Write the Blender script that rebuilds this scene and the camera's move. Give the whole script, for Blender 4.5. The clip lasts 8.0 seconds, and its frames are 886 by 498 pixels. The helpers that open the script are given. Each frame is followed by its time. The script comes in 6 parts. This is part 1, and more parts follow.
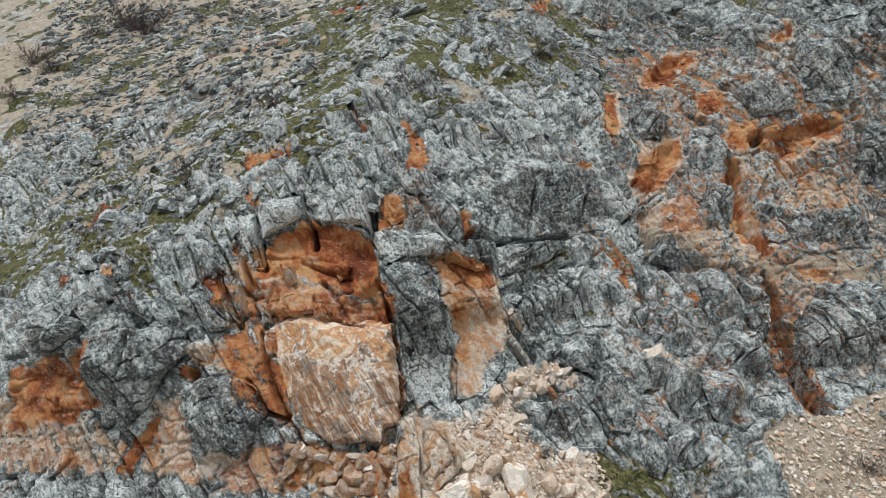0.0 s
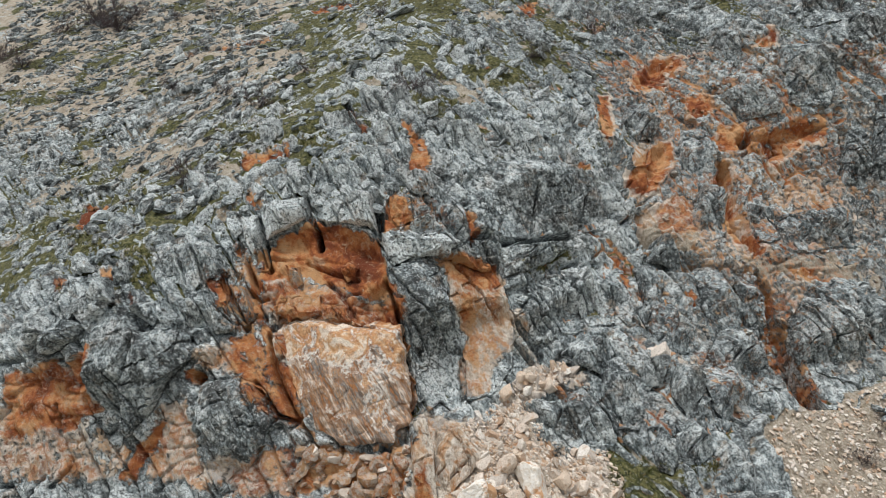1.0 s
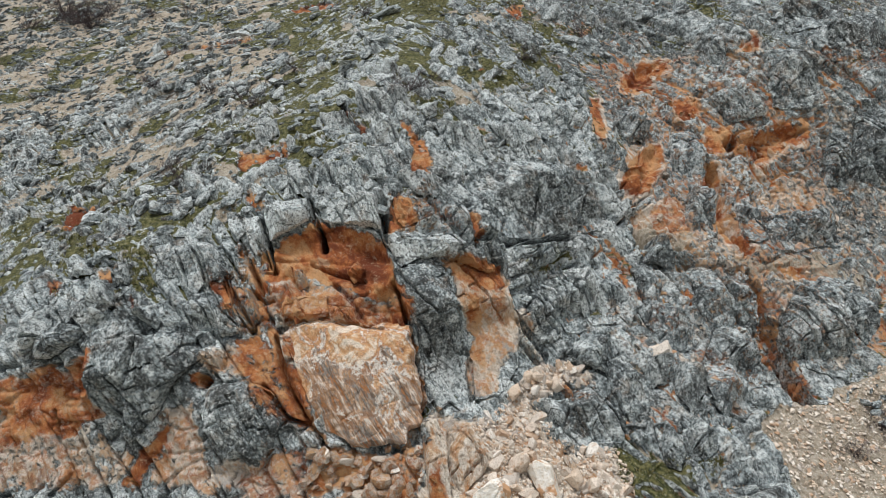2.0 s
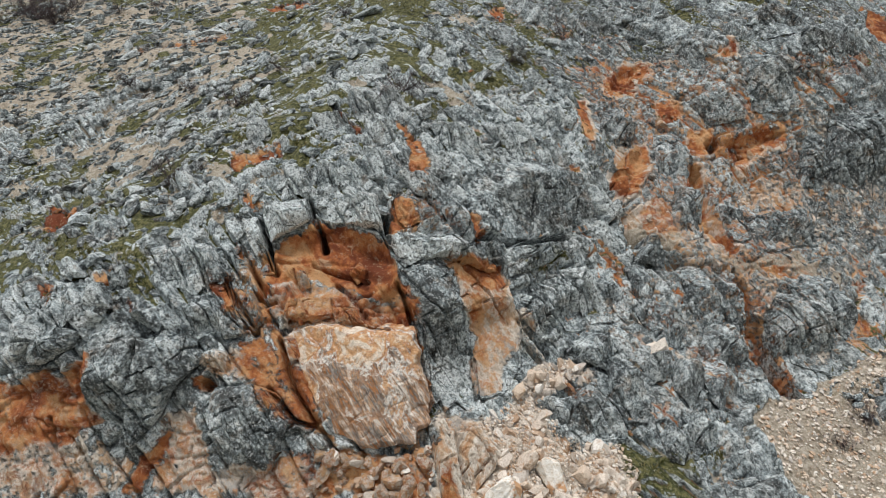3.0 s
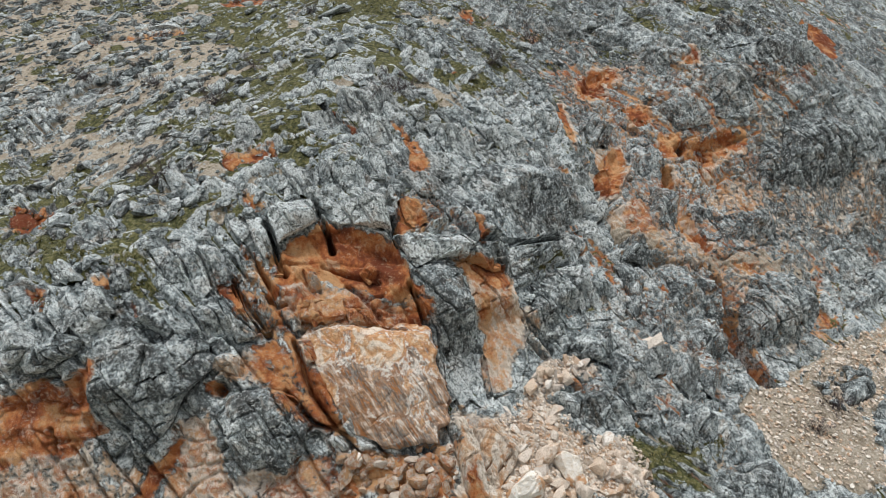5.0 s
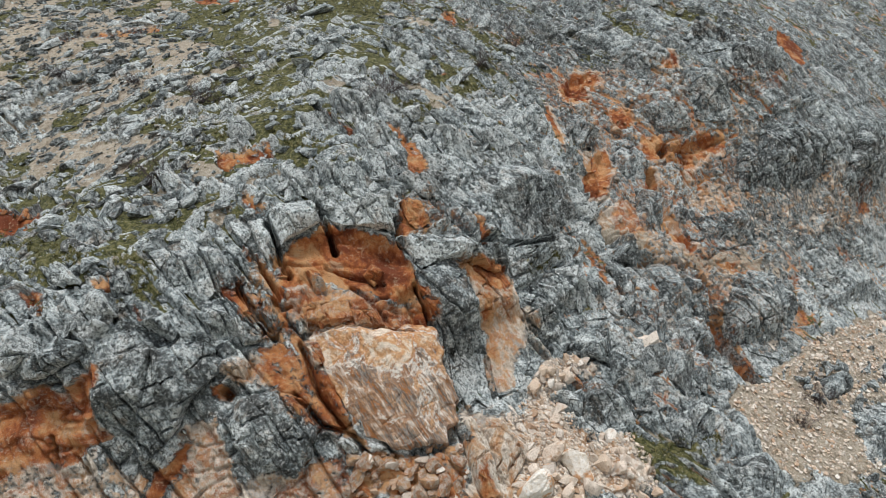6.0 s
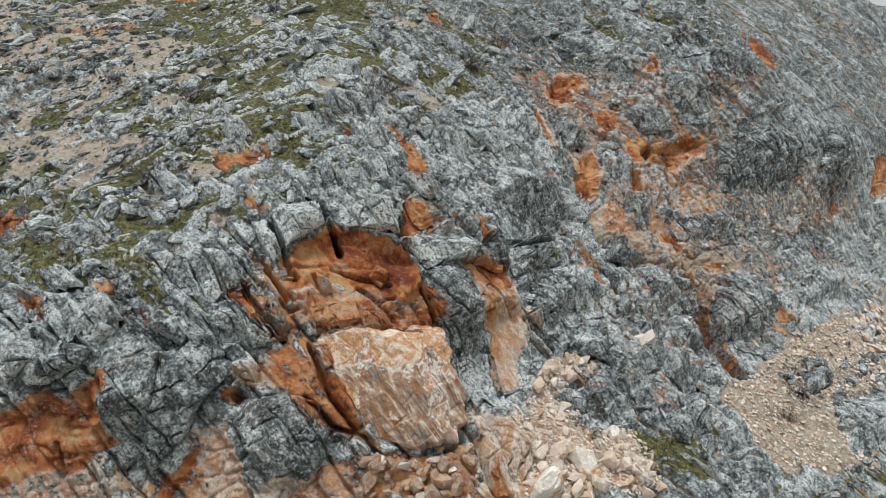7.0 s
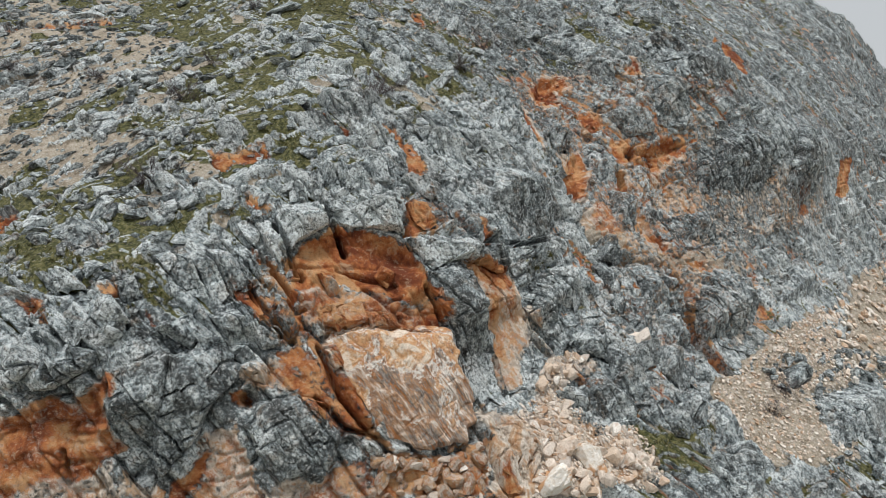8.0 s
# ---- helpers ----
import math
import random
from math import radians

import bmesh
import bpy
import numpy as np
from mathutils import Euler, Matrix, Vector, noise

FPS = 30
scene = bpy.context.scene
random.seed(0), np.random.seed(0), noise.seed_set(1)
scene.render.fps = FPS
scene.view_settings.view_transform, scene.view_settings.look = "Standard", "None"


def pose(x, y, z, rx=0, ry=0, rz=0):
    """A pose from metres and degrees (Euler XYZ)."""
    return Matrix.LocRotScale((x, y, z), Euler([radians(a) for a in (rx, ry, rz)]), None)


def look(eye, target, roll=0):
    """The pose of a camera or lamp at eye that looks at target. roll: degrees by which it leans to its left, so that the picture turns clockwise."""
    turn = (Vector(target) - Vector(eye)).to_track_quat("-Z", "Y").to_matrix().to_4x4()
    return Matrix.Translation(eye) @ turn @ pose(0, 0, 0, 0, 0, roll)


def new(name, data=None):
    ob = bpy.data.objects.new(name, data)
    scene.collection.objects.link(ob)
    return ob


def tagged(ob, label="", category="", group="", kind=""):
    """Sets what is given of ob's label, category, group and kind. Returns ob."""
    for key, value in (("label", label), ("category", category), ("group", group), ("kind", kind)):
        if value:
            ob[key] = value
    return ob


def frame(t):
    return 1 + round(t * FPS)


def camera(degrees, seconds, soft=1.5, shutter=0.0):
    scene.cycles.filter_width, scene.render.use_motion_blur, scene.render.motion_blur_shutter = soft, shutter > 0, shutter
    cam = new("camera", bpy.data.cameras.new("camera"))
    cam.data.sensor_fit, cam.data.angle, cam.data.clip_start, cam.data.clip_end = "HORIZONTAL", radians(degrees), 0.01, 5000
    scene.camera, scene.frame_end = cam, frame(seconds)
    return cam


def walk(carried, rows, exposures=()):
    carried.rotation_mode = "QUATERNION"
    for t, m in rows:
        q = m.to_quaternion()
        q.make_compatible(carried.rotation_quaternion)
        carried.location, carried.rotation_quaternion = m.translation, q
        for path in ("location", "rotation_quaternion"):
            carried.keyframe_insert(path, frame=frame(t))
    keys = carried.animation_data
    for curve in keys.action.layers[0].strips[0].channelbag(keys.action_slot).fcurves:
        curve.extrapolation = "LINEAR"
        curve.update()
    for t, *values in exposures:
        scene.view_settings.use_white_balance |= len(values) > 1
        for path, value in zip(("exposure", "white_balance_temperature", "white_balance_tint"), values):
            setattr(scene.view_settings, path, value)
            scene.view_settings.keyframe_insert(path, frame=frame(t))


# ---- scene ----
cam = camera(63.2, 8.0, soft=0.5)
METRES, EYE, TILT, LEAN, TURN = 12.0, 10.0, -4.0, 0.0, 0.0
ROWS = [
    (0.0, 0.0, 0.0, 0.0, 0.0, 0.0, -0.0),
    (0.5, -0.0573, -0.0021, 0.0, -1.41, 0.02, 0.09),
    (1.0, -0.1197, -0.0029, 0.0007, -2.92, 0.04, 0.18),
    (1.5, -0.1777, -0.0023, 0.0015, -4.32, 0.06, 0.25),
    (3.0, -0.3646, 0.0088, 0.0013, -9.38, 0.13, 0.59),
    (3.5, -0.4239, 0.0157, 0.0013, -10.96, 0.13, 0.68),
    (4.0, -0.4882, 0.0249, 0.001, -12.61, 0.12, 0.78),
    (4.5, -0.5473, 0.0349, 0.0013, -14.16, 0.11, 0.87),
    (6.0, -0.7357, 0.0768, 0.0078, -19.34, 0.03, 1.15),
    (6.5, -0.7948, 0.0935, 0.0097, -20.94, 0.02, 1.23),
    (7.0, -0.8581, 0.1133, 0.0116, -22.65, -0.01, 1.3),
    (7.5, -0.9167, 0.1335, 0.0135, -24.26, -0.03, 1.37),
    (8.0, -0.9797, 0.1576, 0.0153, -26.04, -0.07, 1.47),
]
walk(cam, [(t, pose(0, 0, EYE, TILT, LEAN, TURN) @ pose(METRES * x, METRES * y, METRES * z, 90 + pitch, roll, yaw)) for t, x, y, z, yaw, pitch, roll in ROWS],
     exposures=[(0.0, 0.66), (8.0, 0.66)])

# ---- overcast daylight ----
world = bpy.data.worlds.new("overcast_sky")
scene.world = world
world.use_nodes = True
wn = world.node_tree.nodes
sky = wn.new("ShaderNodeTexSky")
sky.sky_type, sky.sun_disc = "NISHITA", False
sky.sun_elevation, sky.sun_rotation = radians(74), radians(200)
sky.air_density, sky.dust_density, sky.ozone_density = 1.0, 6.0, 1.0
cloud = wn.new("ShaderNodeMix")
cloud.data_type = "RGBA"
cloud.inputs["Factor"].default_value = 0.8
cloud.inputs[7].default_value = (8.2, 8.5, 8.7, 1)
world.node_tree.links.new(sky.outputs["Color"], cloud.inputs[6])
wn["Background"].inputs["Strength"].default_value = 0.05
world.node_tree.links.new(cloud.outputs[2], wn["Background"].inputs["Color"])
sun = new("sun", bpy.data.lights.new("sun", "SUN"))
sun.data.energy, sun.data.angle, sun.data.color = 1.5, radians(16), (1.0, 0.98, 0.95)
sun.matrix_world = look((-8, 12, 54), (0, 22, 6))


# ---- noise and cells ----
def hashed(i, j, k, seed):
    """A number from 0 to 1 for each lattice point."""
    h = (i.astype(np.int64) * 374761393 + j.astype(np.int64) * 668265263 + k.astype(np.int64) * 2147483647 + seed * 974634277) & 0xFFFFFFFF
    h = ((h ^ (h >> 13)) * 1274126177) & 0xFFFFFFFF
    h = ((h ^ (h >> 16)) * 2246822519) & 0xFFFFFFFF
    return ((h ^ (h >> 15)) & 0xFFFFFF).astype(np.float32) / 16777215.0


def grain(x, y, z, seed=0):
    """Smooth lattice noise, -1 to 1."""
    xi, yi, zi = np.floor(x), np.floor(y), np.floor(z)
    fx, fy, fz = x - xi, y - yi, z - zi
    fx, fy, fz = fx * fx * (3 - 2 * fx), fy * fy * (3 - 2 * fy), fz * fz * (3 - 2 * fz)
    xi, yi, zi = xi.astype(np.int64), yi.astype(np.int64), zi.astype(np.int64)
    total = 0
    for a in (0, 1):
        wa = fx if a else 1 - fx
        for b in (0, 1):
            wb = wa * (fy if b else 1 - fy)
            for c in (0, 1):
                total = total + wb * (fz if c else 1 - fz) * hashed(xi + a, yi + b, zi + c, seed)
    return total * 2 - 1


def layers(x, y, z, octaves=3, seed=0, fall=0.5):
    total, amp = 0, 1.0
    for o in range(octaves):
        total = total + amp * grain(x * 2**o, y * 2**o, z * 2**o, seed + o)
        amp *= fall
    return total


def ease(a, b, x):
    t = np.clip((x - a) / (b - a), 0, 1)
    return t * t * (3 - 2 * t)


def inside(poly, x, z, margin=1.5):
    """Distance to a plan outline, positive inside; far points get -margin."""
    poly = np.array(poly, float)
    out = np.full(x.shape, -margin, np.float32)
    near = (x > poly[:, 0].min() - margin) & (x < poly[:, 0].max() + margin) & (z > poly[:, 1].min() - margin) & (z < poly[:, 1].max() + margin)
    px, pz = x[near], z[near]
    if not px.size:
        return out
    best, odd = np.full(px.shape, 1e9), np.zeros(px.shape, bool)
    for (ax, az), (bx, bz) in zip(poly, np.roll(poly, -1, 0)):
        t = np.clip(((px - ax) * (bx - ax) + (pz - az) * (bz - az)) / ((bx - ax) ** 2 + (bz - az) ** 2 + 1e-9), 0, 1)
        best = np.minimum(best, np.hypot(px - ax - t * (bx - ax), pz - az - t * (bz - az)))
        cross = ((az > pz) != (bz > pz)) & (px < (bx - ax) * (pz - az) / (bz - az + 1e-12) + ax)
        odd ^= cross
    out[near] = np.where(odd, best, -best).clip(-margin, None)
    return out


# ---- landform: how far back the hillside lies, by height, at stations along it ----
LEVELS = np.array([-2, 0, 2, 4, 6, 8, 10, 12, 14.5, 18, 23, 30])
STATIONS, DEPTHS = [], []


def section(x, *depths):
    STATIONS.append(x), DEPTHS.append(depths)


section(-60, 41.2, 43.4, 45.8, 48.2, 50.8, 53.4, 56, 58.7, 62.1, 67.6, 76.7, 87.8)
section(-40, 32.2, 34.4, 36.8, 39.2, 41.8, 44.4, 47, 49.7, 53.1, 58.6, 67.7, 78.8)
section(-28, 26.8, 29, 31.4, 33.8, 36.4, 39, 41.6, 44.3, 47.7, 53.2, 62.3, 73.4)
section(-20, 23, 24.8, 26.7, 28.9, 31.5, 34.7, 37.7, 40.5, 44.2, 50.1, 58.9, 71.1)
section(-16, 21.4, 22.7, 23.8, 24.8, 26.4, 30, 34.6, 38.4, 42, 47.4, 57.4, 69.4)
section(-12.5, 20.4, 21.8, 22.7, 23, 23.4, 25.4, 29.8, 34.6, 39.6, 45.4, 55.1, 67.4)
section(-9, 19.5, 21, 22, 22.4, 22.7, 24.4, 26.8, 30.1, 35.8, 43.1, 53, 65.1)
section(-6.5, 18.6, 20.1, 21.1, 21.6, 22.7, 23.9, 25.4, 28.3, 33.5, 41.2, 51.3, 63.2)
section(-4, 17.5, 19.1, 20.4, 21, 22.3, 23.8, 24.6, 27.2, 31.6, 38.9, 49.2, 61.4)
section(-1.5, 16.5, 18, 19.5, 21.3, 22.2, 22.8, 24.6, 26.7, 29.7, 36.8, 47.1, 59.5)
section(1, 15.7, 17.4, 19.5, 21.9, 23.1, 23.8, 25.1, 26.8, 30, 35.9, 45.4, 57.7)
section(4, 15.5, 17.4, 19.8, 21.7, 23.4, 24.9, 25.8, 27.1, 30.2, 35.8, 44, 55.8)
section(7, 15.6, 17.4, 19.2, 21.4, 24, 26.2, 27.6, 29, 31.7, 36.7, 43.5, 54.1)
section(10.5, 16.8, 19.4, 22.1, 24.5, 25.8, 27.1, 28.9, 30.8, 33.2, 37.1, 42.8, 52.4)
section(15, 17.7, 20.2, 23.2, 25.3, 26.3, 28, 30, 30.9, 31.8, 34.5, 40.6, 50.5)
section(20, 19.1, 21.3, 23.6, 25.8, 27.7, 29.1, 30.1, 30.9, 31.6, 33.2, 39, 48.9)
section(26, 21.7, 24.1, 26.4, 28.4, 30, 30.9, 31.5, 31.9, 32.3, 35.2, 40.1, 48.8)
section(34, 24.5, 26.9, 29.2, 31.2, 32.8, 33.7, 34.3, 34.7, 35.1, 38, 42.9, 51.6)
section(56, 36, 37, 38, 39, 40, 41, 42, 43, 44.2, 46, 48.5, 52)
section(80, 45.6, 46.6, 47.6, 48.6, 49.6, 50.6, 51.6, 52.6, 53.9, 55.6, 58.1, 61.6)


def spline(xs, ys, at):
    """Smooth interpolation along the first axis of ys (Catmull-Rom with uneven steps)."""
    xs, ys = np.asarray(xs, float), np.asarray(ys, float)
    m = np.empty_like(ys)
    step = np.diff(xs)
    slope = np.diff(ys, axis=0) / step.reshape(-1, *[1] * (ys.ndim - 1))
    m[0], m[-1] = slope[0], slope[-1]
    w0, w1 = step[1:].reshape(-1, *[1] * (ys.ndim - 1)), step[:-1].reshape(-1, *[1] * (ys.ndim - 1))
    m[1:-1] = (slope[:-1] * w0 + slope[1:] * w1) / (w0 + w1)
    return xs, ys, m


def hermite(xs, ys, m, at):
    i = np.clip(np.searchsorted(xs, at) - 1, 0, len(xs) - 2)
    h = xs[i + 1] - xs[i]
    t = (np.clip(at, xs[0], xs[-1]) - xs[i]) / h
    return (2 * t**3 - 3 * t**2 + 1) * ys[i] + (t**3 - 2 * t**2 + t) * h * m[i] + (3 * t**2 - 2 * t**3) * ys[i + 1] + (t**3 - t**2) * h * m[i + 1]


# a fine table of the landform, read bilinearly
FX, FZ = np.arange(-60, 80.01, 0.25), np.arange(-2, 30.01, 0.25)
_rows = spline(STATIONS, DEPTHS, None)
_fine = np.stack([hermite(_rows[0], _rows[1][:, k], _rows[2][:, k], FX) for k in range(len(LEVELS))])
_cols = spline(LEVELS, _fine, None)
TABLE = np.stack([hermite(_cols[0], _cols[1][:, k], _cols[2][:, k], FZ) for k in range(len(FX))])


def depth(x, z):
    a = np.clip((np.asarray(x, float) + 60) / 0.25, 0, len(FX) - 1.001)
    b = np.clip((np.asarray(z, float) + 2) / 0.25, 0, len(FZ) - 1.001)
    i, j = a.astype(int), b.astype(int)
    s, t = a - i, b - j
    y = (TABLE[i, j] * (1 - s) + TABLE[i + 1, j] * s) * (1 - t) + (TABLE[i, j + 1] * (1 - s) + TABLE[i + 1, j + 1] * s) * t
    return y + np.maximum(0, np.asarray(z) - 30) * 1.5 + np.minimum(0, np.asarray(z) + 2) * 1.6


# ---- materials ----
def wire(tree, a, b):
    tree.links.new(a, b)


class Paint:
    """A small helper to write node materials."""

    def __init__(self, name):
        self.m = bpy.data.materials.new(name)
        self.m.use_nodes = True
        self.t = self.m.node_tree
        self.shader = self.t.nodes["Principled BSDF"]
        self.place = self.t.nodes.new("ShaderNodeTexCoord").outputs["Object"]

    def noise(self, scale, detail=4, rough=0.55, stretch=None, distort=0.0):
        n = self.t.nodes.new("ShaderNodeTexNoise")
        n.inputs["Scale"].default_value, n.inputs["Detail"].default_value = scale, detail
        n.inputs["Roughness"].default_value, n.inputs["Distortion"].default_value = rough, distort
        src = self.place
        if stretch:
            mp = self.t.nodes.new("ShaderNodeMapping")
            mp.vector_type = "TEXTURE"
            mp.inputs["Rotation"].default_value = stretch[0]
            mp.inputs["Scale"].default_value = [1 / k for k in stretch[1]]
            wire(self.t, src, mp.inputs["Vector"])
            src = mp.outputs["Vector"]
        wire(self.t, src, n.inputs["Vector"])
        return n.outputs["Fac"]

    def dipping(self, scale, warp=0.05):
        """Warped coordinates drawn out along the dip of the beds."""
        n = self.t.nodes.new("ShaderNodeTexNoise")
        n.inputs["Scale"].default_value, n.inputs["Detail"].default_value = scale * 0.9, 3
        wire(self.t, self.place, n.inputs["Vector"])
        add = self.t.nodes.new("ShaderNodeVectorMath")
        add.operation = "MULTIPLY_ADD"
        add.inputs[1].default_value = (warp * 4 / scale,) * 3
        wire(self.t, n.outputs["Color"], add.inputs[0])
        wire(self.t, self.place, add.inputs[2])
        mp = self.t.nodes.new("ShaderNodeMapping")
        mp.vector_type = "TEXTURE"
        mp.inputs["Rotation"].default_value = (0, radians(58), 0)
        mp.inputs["Scale"].default_value = (1 / (scale * 0.38), 1 / (scale * 0.7), 1 / scale)
        wire(self.t, add.outputs[0], mp.inputs["Vector"])
        return mp.outputs["Vector"]

    def cracks(self, scale, wide):
        """Thin joints: 1 in the joint, 0 elsewhere."""
        v = self.t.nodes.new("ShaderNodeTexVoronoi")
        v.feature = "DISTANCE_TO_EDGE"
        v.inputs["Scale"].default_value = 1
        wire(self.t, self.dipping(scale), v.inputs["Vector"])
        return self.ramp(v.outputs["Distance"], (0.0, 1.0), (wide, 0.0))

    def facets(self, scale):
        """Broken flat faces: a height, and a random number for each face."""
        at = self.dipping(scale, 0.07)
        v = self.t.nodes.new("ShaderNodeTexVoronoi")
        v.inputs["Scale"].default_value = 1
        wire(self.t, at, v.inputs["Vector"])
        off = self.t.nodes.new("ShaderNodeVectorMath")
        off.operation = "SUBTRACT"
        wire(self.t, at, off.inputs[0])
        wire(self.t, v.outputs["Position"], off.inputs[1])
        lean = self.t.nodes.new("ShaderNodeVectorMath")
        lean.operation = "SUBTRACT"
        lean.inputs[1].default_value = (0.5, 0.5, 0.5)
        wire(self.t, v.outputs["Color"], lean.inputs[0])
        dot = self.t.nodes.new("ShaderNodeVectorMath")
        dot.operation = "DOT_PRODUCT"
        wire(self.t, off.outputs[0], dot.inputs[0])
        wire(self.t, lean.outputs[0], dot.inputs[1])
        sep = self.t.nodes.new("ShaderNodeSeparateColor")
        wire(self.t, v.outputs["Color"], sep.inputs["Color"])
        return self.calc("ADD", dot.outputs["Value"], self.calc("MULTIPLY", sep.outputs[1], 0.35)), sep.outputs[0]

    def ramp(self, fac, *stops):
        n = self.t.nodes.new("ShaderNodeValToRGB")
        el = n.color_ramp.elements
        while len(el) < len(stops):
            el.new(0.5)
        for e, (at, c) in zip(el, stops):
            e.position = at
            e.color = (c, c, c, 1) if isinstance(c, (int, float)) else (*c, 1)
        wire(self.t, fac, n.inputs["Fac"])
        return n.outputs["Color"]

    def mix(self, fac, a, b, kind="MIX"):
        n = self.t.nodes.new("ShaderNodeMix")
        n.data_type, n.blend_type = "RGBA", kind
        for val, sock in ((fac, n.inputs["Factor"]), (a, n.inputs[6]), (b, n.inputs[7])):
            if isinstance(val, (int, float)):
                sock.default_value = val
            elif isinstance(val, tuple):
                sock.default_value = (*val, 1)
            else:
                wire(self.t, val, sock)
        return n.outputs[2]

    def calc(self, op, a, b=0.0, c=0.0):
        n = self.t.nodes.new("ShaderNodeMath")
        n.operation = op
        for val, sock in zip((a, b, c), n.inputs):
            if isinstance(val, (int, float)):
                sock.default_value = val
            else:
                wire(self.t, val, sock)
        return n.outputs["Value"]

    def attribute(self, name):
        n = self.t.nodes.new("ShaderNodeAttribute")
        n.attribute_name = name
        return n

    def chance(self):
        return self.t.nodes.new("ShaderNodeObjectInfo").outputs["Random"]

    def upward(self):
        g = self.t.nodes.new("ShaderNodeNewGeometry")
        s = self.t.nodes.new("ShaderNodeSeparateXYZ")
        wire(self.t, g.outputs["Normal"], s.inputs["Vector"])
        return s.outputs["Z"]

    def bump(self, *pairs):
        last = None
        for height, strength, dist in pairs:
            n = self.t.nodes.new("ShaderNodeBump")
            n.inputs["Strength"].default_value, n.inputs["Distance"].default_value = strength, dist
            wire(self.t, height, n.inputs["Height"])
            if last:
                wire(self.t, last, n.inputs["Normal"])
            last = n.outputs["Normal"]
        wire(self.t, last, self.shader.inputs["Normal"])

    def done(self, colour, rough=0.9):
        if isinstance(colour, tuple):
            self.shader.inputs["Base Color"].default_value = (*colour, 1)
        else:
            wire(self.t, colour, self.shader.inputs["Base Color"])
        if isinstance(rough, (int, float)):
            self.shader.inputs["Roughness"].default_value = rough
        else:
            wire(self.t, rough, self.shader.inputs["Roughness"])
        self.shader.inputs["Specular IOR Level"].default_value = 0.25
        return self.m


def bed_lines(p, scale, detail=4, rough=0.65):
    """Noise drawn out along the dip of the beds."""
    return p.noise(scale, detail, rough, stretch=((0, radians(58), 0), (0.22, 0.6, 1.0)), distort=0.35)


def grey_rock(p):
    """Blue-grey limestone: a tone for each block, pale lichen, dark algae, rusty stains and fine pits."""
    big = p.noise(0.5, 5, 0.6)
    mid = p.noise(2.4, 8, 0.66)
    fine = p.noise(13, 6, 0.75)
    pits = p.noise(34, 4, 0.78)
    spots = p.noise(6.5, 6, 0.78, distort=0.4)
    lines = bed_lines(p, 7)
    small, shade = p.facets(6.0)
    hair, joint = p.cracks(4.6, 0.03), p.cracks(1.7, 0.016)
    g = p.t.nodes.new("ShaderNodeNewGeometry")
    total = mid
    for value, weight in ((p.attribute("tone").outputs["Fac"], 0.3), (g.outputs["Random Per Island"], 0.12), (shade, 0.07)):
        total = p.calc("ADD", total, p.calc("MULTIPLY", p.calc("SUBTRACT", value, 0.5), weight))
    c = p.ramp(total, (0.27, (0.05, 0.058, 0.062)), (0.4, (0.14, 0.166, 0.176)), (0.51, (0.345, 0.405, 0.422)), (0.62, (0.7, 0.76, 0.77)))
    c = p.mix(p.ramp(big, (0.5, 0.0), (0.68, 0.45)), c, (0.2, 0.195, 0.18))
    warm = p.noise(0.9, 6, 0.72, distort=0.6)
    c = p.mix(p.ramp(warm, (0.56, 0.0), (0.68, 0.6)), c, (0.4, 0.285, 0.19))
    c = p.mix(p.ramp(spots, (0.53, 0.0), (0.6, 0.7)), c, (0.66, 0.7, 0.7))
    c = p.mix(p.ramp(spots, (0.39, 0.8), (0.47, 0.0)), c, (0.055, 0.06, 0.06))
    c = p.mix(p.ramp(lines, (0.34, 0.35), (0.41, 0.0)), c, (0.06, 0.062, 0.06))
    c = p.mix(p.ramp(fine, (0.4, 0.75), (0.48, 0.0)), c, (0.05, 0.053, 0.052))
    c = p.mix(p.ramp(fine, (0.56, 0.0), (0.64, 0.5)), c, (0.66, 0.68, 0.67))
    c = p.mix(p.ramp(pits, (0.4, 0.8), (0.47, 0.0)), c, (0.04, 0.042, 0.04))
    hair = p.calc("MULTIPLY", hair, p.ramp(p.noise(1.6, 3, 0.6), (0.45, 0.0), (0.56, 0.8)))
    hair = p.calc("MAXIMUM", hair, p.calc("MULTIPLY", joint, p.ramp(p.noise(0.8, 3, 0.6), (0.48, 0.0), (0.56, 1.0))))
    c = p.mix(p.calc("MULTIPLY", hair, 0.75), c, (0.028, 0.03, 0.028))
    return c, mid, fine, pits, lines, small, hair


